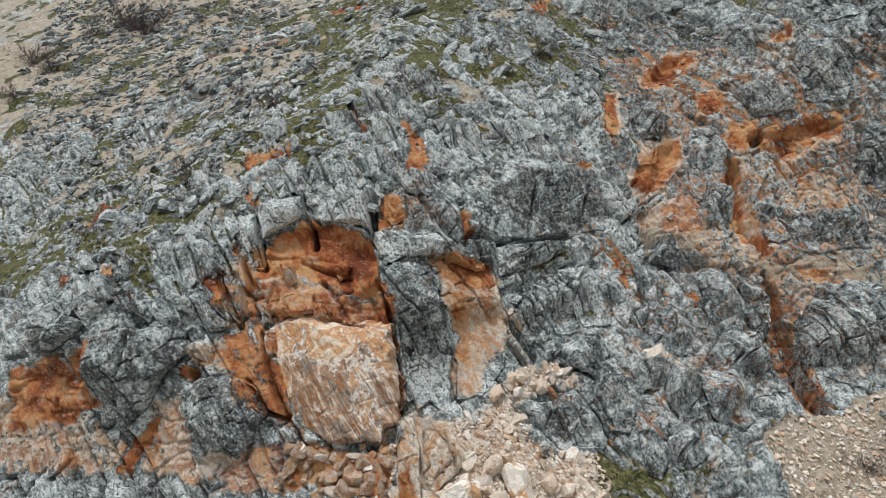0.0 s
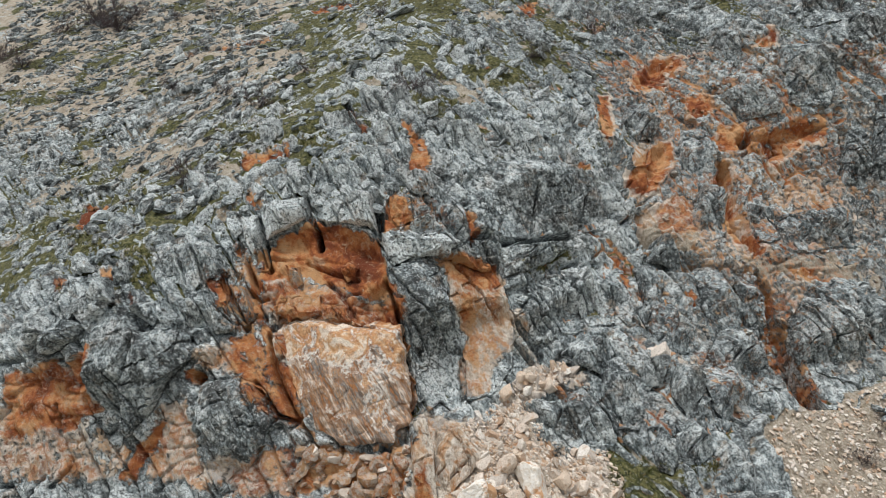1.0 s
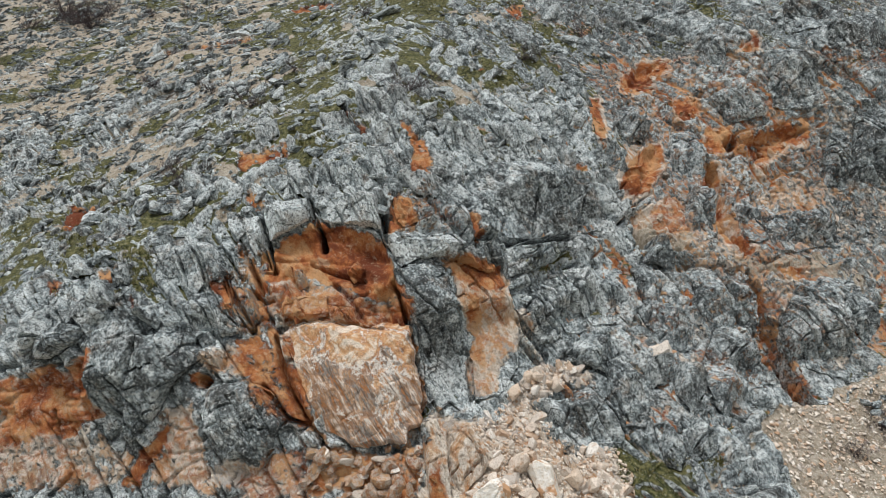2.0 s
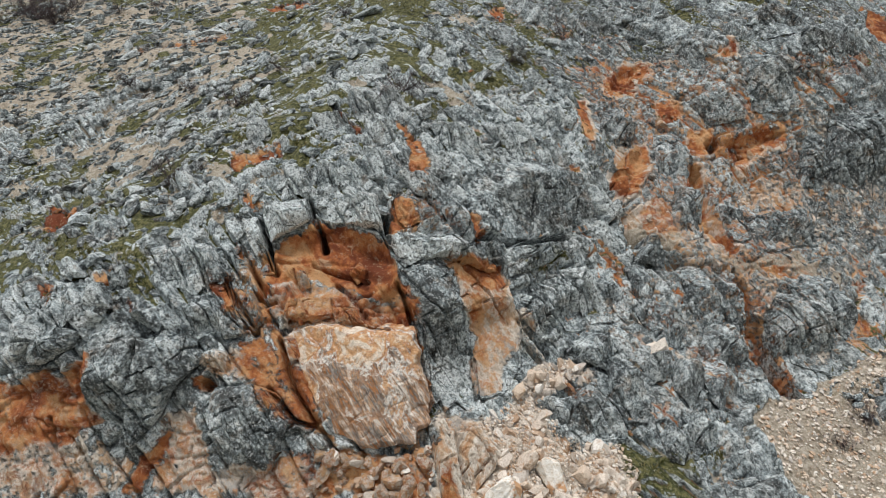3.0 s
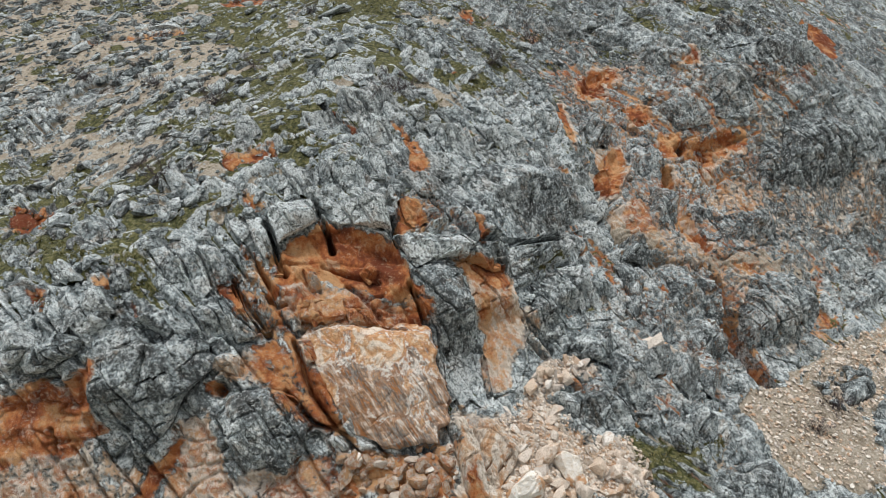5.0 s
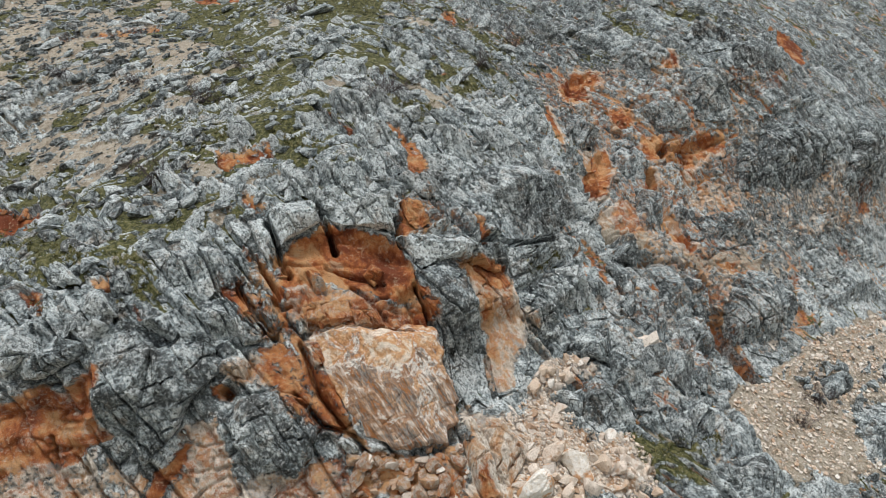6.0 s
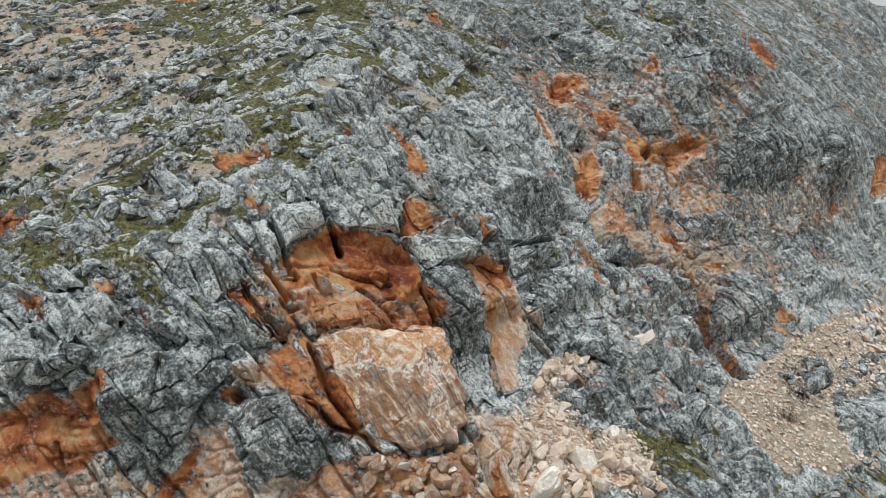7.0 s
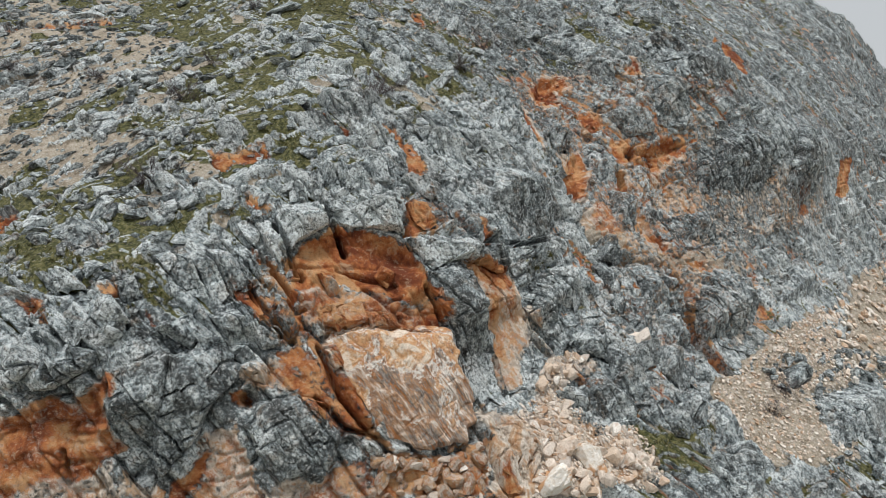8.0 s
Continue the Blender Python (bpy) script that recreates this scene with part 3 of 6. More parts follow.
# broad jointed slabs low on the slope
zone(FACE, [(1.61, 7.42), (6.81, 7.57), (11.66, 5.47), (13.67, 3.74), (10.26, 2.14), (6.94, 2.95), (4.71, 3.19), (2.76, 5.40)], 0.6, 0.5)
zone(FACE, [(-11.90, 6.29), (-7.73, 5.71), (-5.74, 4.33), (-5.75, 2.02), (-7.68, 1.41), (-10.21, 2.49), (-11.81, 4.26)], 0.55, 0.4)
# large plain faces of the far cliff
zone(FACE, [(17.99, 14.27), (23.80, 15.05), (21.95, 7.80), (16.89, 8.16), (13.10, 8.48), (15.57, 11.51)], 1.0, 0.6)
zone(FACE, [(16.46, 13.10), (32.82, 17.20), (41.26, 14.36), (34.36, 7.99), (27.84, 8.10), (17.91, 7.50), (14.49, 8.97)], 1.0, 0.6)
zone(FRESH, [(9.33, 15.82), (10.80, 17.23), (12.21, 17.45), (12.08, 16.48), (10.54, 15.06), (9.13, 14.87)], 0.95)
zone(FRESH, [(6.79, 14.79), (8.18, 15.10), (7.90, 13.34), (7.02, 12.28), (6.37, 12.54)], 0.95)
zone(FRESH, [(11.54, 15.05), (12.91, 15.26), (12.57, 13.88), (11.17, 13.55)], 0.95)
zone(FRESH, [(8.24, 12.36), (10.50, 12.80), (10.26, 11.70), (8.94, 10.22), (7.89, 10.16), (7.62, 11.11)], 0.95)
zone(FRESH, [(11.67, 12.70), (12.70, 13.56), (13.98, 13.64), (13.65, 12.36), (12.49, 11.75)], 0.95)
zone(FRESH, [(12.04, 11.88), (12.91, 11.48), (13.11, 8.02), (11.63, 7.94), (11.19, 9.45)], 0.95)
zone(FRESH, [(14.88, 16.95), (16.11, 18.63), (16.45, 18.39), (15.96, 16.94)], 0.95)
zone(FRESH, [(7.80, 9.93), (10.05, 10.42), (10.48, 8.53), (9.47, 7.90), (7.75, 8.14)], 0.95)
zone(CLAY, [(10.92, 14.91), (12.14, 13.13), (11.60, 12.55), (10.29, 14.26)], 0.55)
zone(CLAY, [(6.45, 7.02), (7.93, 7.30), (7.96, 5.81), (8.31, 5.07), (7.48, 5.04), (6.66, 5.77)], 0.45)
zone(CLAY, [(8.31, 5.07), (9.48, 4.87), (10.40, 2.68), (9.26, 2.84), (8.12, 4.31)], 0.5)
zone(CLAY, [(10.64, 7.31), (13.22, 6.45), (13.55, 2.91), (12.08, 3.07), (11.35, 5.13)], 0.5)
zone(FRESH, [(9.72, 9.56), (13.02, 8.47), (15.16, 7.38), (15.60, 3.84), (13.36, 4.04), (11.74, 7.01), (8.65, 8.10)], 0.55)
zone(CLAY, [(-6.97, 8.47), (-6.43, 8.29), (-6.11, 7.42), (-5.66, 5.97), (-6.08, 5.79), (-6.41, 6.76)], 0.9)
zone(FRESH, [(-7.10, 8.47), (-6.43, 8.29), (-6.11, 7.42), (-5.66, 5.97), (-6.25, 5.74), (-6.71, 7.10)], 0.7)
zone(FRESH, [(4.53, 6.04), (7.32, 7.34), (10.38, 7.44), (12.45, 5.43), (11.23, 3.02), (7.76, 3.79), (5.79, 4.70)], 0.36)
zone(CLAY, [(3.33, 4.74), (4.20, 3.95), (3.69, 3.52), (2.74, 3.98)], 0.5)
# rust and pale fresh rock all over the broken cliff
zone(FRESH, [(7.2, 17.5), (16.5, 18.5), (22, 12.0), (20, 7.0), (15.5, 3.5), (10.5, 3.2), (8.6, 7.5)], 0.41, 0.9)
zone(CLAY, [(7.2, 17.0), (16.0, 17.5), (19, 12.0), (17, 7.5), (14.0, 3.5), (10.5, 3.2), (8.6, 7.5)], 0.38, 0.9)
zone(CLAY, [(-0.4, 7.6), (1.7, 7.2), (2.1, 5.8), (1.2, 4.2), (0.4, 4.0), (0.2, 5.6)], 0.48, 0.3)
# darker rock tone on the upper slope and the face below it
zone(DARK, [(1, 14.5), (9, 14), (15, 17.5), (26, 19.5), (26, 28), (-3, 28)], 0.5, 1.4)
zone(DARK, [(-20, 9.5), (-11, 9.5), (-7.5, 7.0), (-9, 5.8), (-20, 5.0)], 0.2, 0.8)
zone(FRESH, [(-15.5, 3.6), (-12.6, 3.7), (-11.2, 3.0), (-10.6, 1.2), (-16, 1.0)], 0.7, 0.5)
zone(CLAY, [(-15.5, 3.0), (-12.6, 3.0), (-10.9, 2.4), (-10.2, 1.2), (-16, 1.0)], 0.42, 0.5)
zone(CLAY, [(-9.4, 3.4), (-8.3, 3.9), (-7.6, 2.6), (-7.2, 1.2), (-9.9, 1.2)], 0.45, 0.4)
zone(FRESH, [(-7.6, 2.2), (-5.6, 2.6), (-4.8, 2.8), (-4.6, 1.3), (-7.6, 1.2)], 0.75, 0.3)
zone(CLAY, [(-6.6, 2.3), (-5.2, 3.0), (-4.4, 2.9), (-4.4, 1.3), (-6.8, 1.2)], 0.5, 0.3)
zone(DARK, [(17, 16), (24, 15), (40, 13), (90, 12), (90, 45), (17, 45)], 0.42, 1.4)
zone(CLAY, [(-8.3, 7.7), (-6.6, 8.2), (-6.0, 6.6), (-5.6, 5.6), (-7.0, 5.7)], 0.5, 0.35)
zone(CLAY, [(-2.5, 10.4), (-0.4, 10.6), (0.4, 8.6), (-1.2, 8.9), (-2.3, 8.9)], 0.4, 0.35)
zone(CLAY, [(-7.6, 5.4), (-5.9, 5.8), (-4.6, 3.4), (-5.6, 3.2)], 0.62, 0.35)
zone(CLAY, [(-5.3, 6.15), (-1.5, 6.1), (-1.3, 4.5), (-2.6, 4.6), (-4.6, 4.9)], 0.55, 0.4)
# scree and gravel
zone(EARTH, [(11.36, 2.84), (13.63, 2.81), (15.98, 3.64), (18.76, 4.33), (25.47, 4.59), (16.37, -0.22), (10.95, 0.33), (9.60, 2.19)])
zone(EARTH, [(7.46, 9.47), (9.34, 9.34), (10.13, 8.43), (9.47, 7.90), (7.75, 8.14)], 0.8)
zone(EARTH, [(10.85, 8.08), (12.75, 7.91), (15.95, 7.95), (17.85, 6.72), (16.82, 6.32), (14.41, 7.12), (12.35, 7.15)], 0.8)
zone(EARTH, [(15.19, 3.42), (25.40, 3.03), (32.01, 5.32), (39.59, 5.75), (31.40, -0.15), (18.56, 2.37), (10.94, 1.62)])
zone(FRESH, [(1.24, 3.59), (2.59, 4.75), (3.59, 4.98), (4.21, 4.57), (2.28, 3.70), (2.62, 2.77), (4.43, 2.70), (4.73, 1.98), (4.44, 1.20), (-1.45, 1.55), (-1.12, 3.54)])
zone(CLAY, [(-4.39, 2.94), (-2.55, 2.81), (-1.85, 3.33), (-1.22, 3.03), (-1.36, 1.67), (-4.81, 1.49)], 0.7)
zone(FRESH, [(-4.39, 2.94), (-2.55, 2.81), (-1.85, 3.33), (-1.22, 3.03), (-1.36, 1.67), (-4.81, 1.49)], 0.9)
zone(FRESH, [(-5.91, 2.16), (-4.16, 2.34), (-2.29, 2.28), (-2.20, 1.65), (-6.23, 1.43)], 0.7)
zone(FRESH, [(-14.31, 2.33), (-12.99, 2.58), (-11.04, 2.73), (-10.02, 1.95), (-10.46, 1.22), (-14.17, 1.23)], 0.65)
zone(FRESH, [(-9.06, 3.56), (-8.29, 3.93), (-7.79, 2.83), (-7.35, 1.37), (-9.64, 1.24)], 0.85)
zone(FRESH, [(-5.74, 5.22), (-5.00, 4.65), (-4.78, 3.73), (-5.26, 3.72)], 0.7)
# moss and grass
zone(MOSS, [(2.10, 16.53), (3.89, 16.50), (3.68, 15.42), (2.49, 14.41), (1.72, 14.68)], 1.0, 0.4)
zone(MOSS, [(-5.84, 12.74), (-4.55, 12.63), (-4.17, 11.95), (-5.40, 11.84)], 1.0, 0.4)
zone(MOSS, [(2.29, 7.79), (3.38, 8.14), (4.64, 8.18), (4.38, 7.70), (2.78, 7.51)], 1.0, 0.4)
zone(MOSS, [(4.36, 2.77), (5.40, 2.69), (6.51, 2.42), (6.11, 1.41), (4.15, 1.34)], 1.0, 0.4)
zone(MOSS, [(-15.67, 8.58), (-12.62, 8.66), (-11.54, 8.18), (-13.53, 8.19)], 1.0, 0.4)
zone(MOSS, [(-11.17, 8.43), (-10.09, 8.61), (-9.69, 7.13), (-10.40, 7.21)], 1.0, 0.4)
zone(MOSS, [(-1.39, 14.22), (1.02, 14.36), (0.67, 13.12), (-0.85, 13.45)], 1.0, 0.4)
zone(MOSS, [(-2.00, 22.71), (2.28, 21.71), (1.18, 20.03), (-2.34, 20.11)], 1.0, 0.4)
zone(MOSS, [(-8.64, 12.82), (-7.17, 12.71), (-7.53, 11.96), (-8.34, 12.07)], 1.0, 0.4)
zone(MOSS, [(6.66, 2.43), (7.99, 2.42), (7.49, 2.23), (6.67, 2.28)], 1.0, 0.4)


def zones(x, z):
    """The four zone amounts at places on the hillside."""
    out = np.zeros((len(x), 6), np.float32)
    jx = x + 0.22 * layers(x * 1.3, z * 1.3, x * 0, 3, 40)
    jz = z + 0.22 * layers(x * 1.3, z * 1.3, x * 0, 3, 50)
    for kind, outline, amount, soft in ZONES:
        o = np.array(outline)
        near = np.nonzero((jx > o[:, 0].min() - soft) & (jx < o[:, 0].max() + soft) & (jz > o[:, 1].min() - soft) & (jz < o[:, 1].max() + soft))[0]
        if len(near):
            d = inside(outline, jx[near], jz[near])
            out[near, kind] = np.maximum(out[near, kind], amount * ease(-soft * 0.6, soft, d))
    return out


# ---- the hillside ----
def joints_along(t, key, seed):
    """Uneven joints along one way: the piece between two joints, the way to each, how open each is, and the way from the piece's middle."""
    zero = np.zeros_like(key)

    def at(j):
        return j + 0.75 * (hashed(j, key, zero, seed) - 0.5)

    i = np.floor(t).astype(np.int64)
    i = np.where(t < at(i), i - 1, i)
    i = np.where(t >= at(i + 1), i + 1, i)
    lo, hi = at(i), at(i + 1)
    return i, t - lo, hi - t, hashed(i, key, zero + 7, seed), hashed(i + 1, key, zero + 7, seed), t - 0.5 * (lo + hi)


class Courses:
    """Beds cut by cross joints into blocks, in the plane of the slope."""

    def __init__(self, s, w, turn_deg, along, across, seed):
        c, q = math.cos(radians(turn_deg)), math.sin(radians(turn_deg))
        u, v = c * s + q * w, -q * s + c * w
        v = v + 0.3 * across * grain(u / along * 0.8, v / across * 0.35, u * 0, seed + 50)
        row, v0, v1, o0, o1, vm = joints_along(v / across, np.zeros(len(u), np.int64), seed)
        shift = 9 * hashed(row, row * 0, row * 0 + 3, seed)
        u = u + 0.2 * along * grain(v / across * 0.6, u / along * 0.35, u * 0, seed + 51)
        col, u0, u1, p0, p1, um = joints_along(u / along + shift, row, seed + 1)
        self.um, self.vm = um * along, vm * across
        self.up = q * self.um + c * self.vm
        self.a, self.b, self.c = (hashed(row, col, row * 0 + k, seed + 2) for k in (1, 2, 3))
        self.edges = ((v0 * across, o0), (v1 * across, o1), (u0 * along, p0), (u1 * along, p1))

    def relief(self, lift, tilt, deep, wide, shut=0.3, upright=0.0):
        """Each block lifted and tilted as one and worn round at its edges, with open joints between the blocks."""
        gap, rim = 0, 9.0
        for way, wideness in self.edges:
            gap = np.maximum(gap, ease(shut, shut + 0.35, wideness) * ease(wide, wide * 0.2, way))
            rim = np.minimum(rim, way)
        top = lift * 2 * (self.a - 0.3) + tilt * 2 * ((self.b - 0.5) * self.um * 0.6 + (self.c - 0.5) * self.vm) + upright * self.up
        return top * (1 - 0.9 * np.exp(-(rim / wide) ** 1.5)) - 0.4 * lift - deep * gap


def pick(which, one, two):
    """The blocks of one set where which holds, of the other elsewhere."""
    one.um, one.vm, one.up = np.where(which, one.um, two.um), np.where(which, one.vm, two.vm), np.where(which, one.up, two.up)
    one.a, one.b, one.c = np.where(which, one.a, two.a), np.where(which, one.b, two.b), np.where(which, one.c, two.c)
    one.edges = tuple((np.where(which, p[0], q[0]), np.where(which, p[1], q[1])) for p, q in zip(one.edges, two.edges))
    return one


def put_mesh(name, verts, faces, smooth=True):
    me = bpy.data.meshes.new(name)
    me.vertices.add(len(verts))
    me.vertices.foreach_set("co", np.asarray(verts, np.float32).ravel())
    n = faces.shape[1]
    me.loops.add(faces.size)
    me.loops.foreach_set("vertex_index", faces.astype(np.int32).ravel())
    me.polygons.add(len(faces))
    me.polygons.foreach_set("loop_start", np.arange(0, faces.size, n, dtype=np.int32))
    me.polygons.foreach_set("use_smooth", np.full(len(faces), smooth))
    me.update(calc_edges=True)
    return me


def tone_of(me, tone):
    me.attributes.new("tone", "FLOAT", "POINT").data.foreach_set("value", np.ascontiguousarray(tone, np.float32))


def colour_zone(me, amounts):
    a = me.color_attributes.new("zone", "FLOAT_COLOR", "POINT")
    a.data.foreach_set("color", np.ascontiguousarray(amounts, np.float32).ravel())


def quads(rows, cols):
    i = np.arange(rows * cols).reshape(rows, cols)
    return np.stack([i[:-1, :-1], i[:-1, 1:], i[1:, 1:], i[1:, :-1]], -1).reshape(-1, 4)


def ramped(a, b, first, last):
    """Steps from a to b that grow from first to last."""
    out, step = [a], first
    while out[-1] < b:
        k = min(1, (out[-1] - a) / (b - a))
        out.append(out[-1] + first + (last - first) * k)
    return np.array(out)


CRACKS = []


def crack(line, width=0.07, deep=0.6):
    CRACKS.append((line, width * 1.2, deep * 1.5))


# open joints in the cap rock and beside the scar
crack([(-4.92, 10.21), (-4.73, 9.47), (-4.49, 9.01), (-4.35, 8.46)], 0.1, 0.9)
crack([(-6.45, 9.33), (-6.22, 8.65), (-5.90, 7.76)], 0.1, 0.8)
crack([(-7.54, 7.62), (-6.95, 6.70), (-6.49, 6.01)], 0.1, 0.8)
crack([(-2.34, 10.08), (-2.33, 9.37), (-2.31, 8.73)], 0.12, 0.9)
crack([(-7.11, 8.64), (-6.55, 7.68), (-6.24, 7.09)], 0.06, 0.4)
crack([(-6.54, 7.09), (-6.10, 6.84), (-5.93, 6.91)], 0.05, 0.3)
crack([(-5.49, 6.09), (-4.38, 6.24), (-3.34, 6.14), (-2.47, 5.97)], 0.07, 0.45)
crack([(-4.68, 7.96), (-3.97, 7.70), (-3.07, 7.47)], 0.06, 0.2)
crack([(5.33, 10.48), (4.94, 8.77)], 0.07, 0.5)
crack([(3.21, 10.45), (3.10, 8.80)], 0.05, 0.35)
crack([(0.86, 8.68), (2.81, 8.55), (4.41, 8.73)], 0.16, 1.0)
crack([(-6.07, 4.47), (-5.42, 3.64), (-4.46, 3.25)], 0.08, 0.4)
crack([(-5.75, 5.82), (-5.41, 4.49), (-4.62, 3.25), (-4.15, 2.78)], 0.07, 0.35)
crack([(-12.60, 3.48), (-12.41, 2.58)], 0.05, 0.3)
crack([(-2.13, 7.42), (-1.67, 6.40), (-1.29, 5.04), (-1.25, 3.82)], 0.09, 0.5)
crack([(-0.41, 7.94), (-0.18, 6.70), (0.44, 5.21), (0.34, 3.93)], 0.06, 0.3)
crack([(6.94, 12.32), (7.34, 10.87), (7.85, 9.24), (8.03, 8.13)], 0.1, 0.5)
crack([(12.07, 7.15), (12.45, 5.43), (13.25, 3.01)], 0.16, 0.5)
crack([(12.13, 11.74), (12.48, 8.96), (12.53, 8.03)], 0.16, 0.5)


def cut(x, z):
    """How deep the open joints go at places on the hillside."""
    out = np.zeros(len(x))
    jx = x + 0.05 * layers(x * 3, z * 3, x * 0, 2, 90)
    for line, width, deep in CRACKS:
        for (ax, az), (bx, bz) in zip(line[:-1], line[1:]):
            near = (jx > min(ax, bx) - width) & (jx < max(ax, bx) + width) & (z > min(az, bz) - width) & (z < max(az, bz) + width)
            qx, qz = jx[near], z[near]
            t = np.clip(((qx - ax) * (bx - ax) + (qz - az) * (bz - az)) / ((bx - ax) ** 2 + (bz - az) ** 2 + 1e-9), 0, 1)
            d = np.hypot(qx - ax - t * (bx - ax), qz - az - t * (bz - az))
            out[near] = np.maximum(out[near], deep * ease(width, width * 0.35, d))
    return out


def normals(x, z):
    e = 0.2
    fx, fz = (depth(x + e, z) - depth(x - e, z)) / (2 * e), (depth(x, z + e) - depth(x, z - e)) / (2 * e)
    n = np.stack([fx, -np.ones_like(fx), fz], -1)
    return n / np.linalg.norm(n, axis=1, keepdims=True), fz


DENTS = []


def dent(outline, deep, soft=0.25):
    DENTS.append((outline, deep, soft))


# hollows: under the cap rock, in the lower scar, caves and gullies
dent([(-6.29, 8.62), (-5.75, 8.90), (-4.66, 9.23), (-3.19, 9.22), (-2.15, 8.90), (-2.15, 7.98), (-3.24, 7.77), (-4.68, 8.07), (-5.85, 7.76)], 0.2, 0.5)
dent([(-3.6, 8.55), (-2.9, 8.75), (-2.2, 8.75), (-2.1, 7.9), (-2.6, 7.7), (-3.2, 7.95)], 0.35, 0.6)
dent([(-3.12, 6.71), (-2.22, 7.42), (-1.74, 6.74), (-1.43, 5.72), (-2.31, 5.73)], 0.35, 0.3)
dent([(-14.05, 4.35), (-12.98, 4.71), (-11.96, 5.02), (-11.62, 5.27), (-11.49, 4.26), (-12.01, 3.57), (-14.04, 3.53)], 0.12, 0.25)
dent([(-8.17, 4.56), (-7.81, 4.80), (-7.67, 4.44), (-8.04, 4.21)], 0.6, 0.15)
dent([(13.22, 12.80), (13.78, 13.13), (13.97, 12.64), (13.37, 12.25)], 1.2, 0.2)
dent([(6.82, 12.44), (7.73, 12.64), (8.54, 10.17), (8.03, 8.13), (7.28, 8.16), (7.32, 10.39)], 0.7, 0.4)
dent([(11.98, 11.74), (12.76, 11.48), (12.96, 8.25), (12.40, 7.81), (11.53, 8.97)], 0.8, 0.4)
dent([(12.07, 7.15), (12.69, 6.70), (12.75, 4.80), (13.87, 2.80), (12.46, 2.72), (11.64, 4.65)], 0.8, 0.4)
dent([(7.28, 8.16), (9.47, 7.90), (10.38, 7.44), (8.97, 7.27), (7.12, 7.55)], 0.5, 0.3)
dent([(10.92, 14.91), (11.85, 13.13), (11.90, 12.56), (10.77, 13.98)], 0.6, 0.3)
dent([(17.81, 14.12), (18.15, 14.27), (17.81, 10.73), (17.47, 10.73)], 0.6, 0.3)
dent([(7.28, 6.86), (7.96, 5.81), (8.32, 4.90), (7.56, 4.95), (6.92, 6.09)], 0.5, 0.3)
dent([(14.05, 12.86), (15.86, 13.54), (17.40, 13.29), (15.68, 12.19), (14.39, 11.50)], 0.5, 0.4)
dent([(9.57, 15.84), (10.72, 16.94), (11.85, 17.19), (10.55, 15.39)], 0.45, 0.3)
dent([(8.92, 12.32), (10.19, 12.51), (9.80, 11.43), (8.33, 10.40)], 0.4, 0.3)
dent([(-5.75, 5.74), (-5.41, 4.94), (-4.78, 3.73), (-4.14, 2.94), (-5.10, 3.56), (-5.66, 4.48)], 0.45, 0.3)
dent([(-2.52, 3.22), (-1.87, 3.13), (-1.26, 3.55), (-1.30, 3.04), (-2.24, 2.81)], 0.5, 0.2)
dent([(-4.03, 14.03), (-3.73, 13.93), (-3.42, 13.07), (-3.57, 12.82)], 0.6, 0.2)
dent([(-16.29, 9.05), (-15.94, 9.56), (-14.60, 9.99), (-14.36, 9.63), (-14.91, 9.01)], 0.5, 0.3)
dent([(1.12, 8.76), (2.10, 8.52), (1.91, 8.24), (1.04, 8.39)], 0.5, 0.2)


def hollows(x, z):
    out = np.zeros(len(x))
    jx = x + 0.12 * layers(x * 1.5, z * 1.5, x * 0, 3, 95)
    for outline, deep, soft in DENTS:
        out = out + deep * ease(-0.08, soft, inside(outline, jx, z))
    return out


def crest(x):
    """The height of the skyline, far along the slope."""
    return np.minimum(36, 32.5 - 0.3 * (x - 53.5)) + 0.8 * layers(x * 0.4, x * 0, x * 0, 4, 77, 0.6)


def widening(first, last, fine, coarse):
    out, at = [first], first
    while at < last:
        at += fine + (coarse - fine) * min(1, max(0, (abs(at) - 14) / 14))
        out.append(at)
    return np.array(out)


FOOTPRINTS, SURFACE = [], []


def ground_at(x, z):
    """The place on the rough hillside by its plan coordinates."""
    heights, fan, grid = SURFACE[0]
    i = np.clip(np.searchsorted(heights, z), 1, len(heights) - 2)
    j = np.clip(np.searchsorted(fan, x / (1 + 0.05 * max(0, z - 8))), 1, len(fan) - 2)
    return grid[i - 1:i + 2, j - 1:j + 2].reshape(-1, 3).mean(0)


def footing(x, z):
    """1 where a large rock sits in the slope, 0 elsewhere."""
    out = np.zeros(len(x))
    for outline in FOOTPRINTS:
        o = np.array(outline)
        near = np.nonzero((x > o[:, 0].min() - 0.2) & (x < o[:, 0].max() + 0.2) & (z > o[:, 1].min() - 0.2) & (z < o[:, 1].max() + 0.2))[0]
        if len(near):
            out[near] = np.maximum(out[near], ease(-0.07, 0.03, inside(outline, x[near], z[near])))
    return out


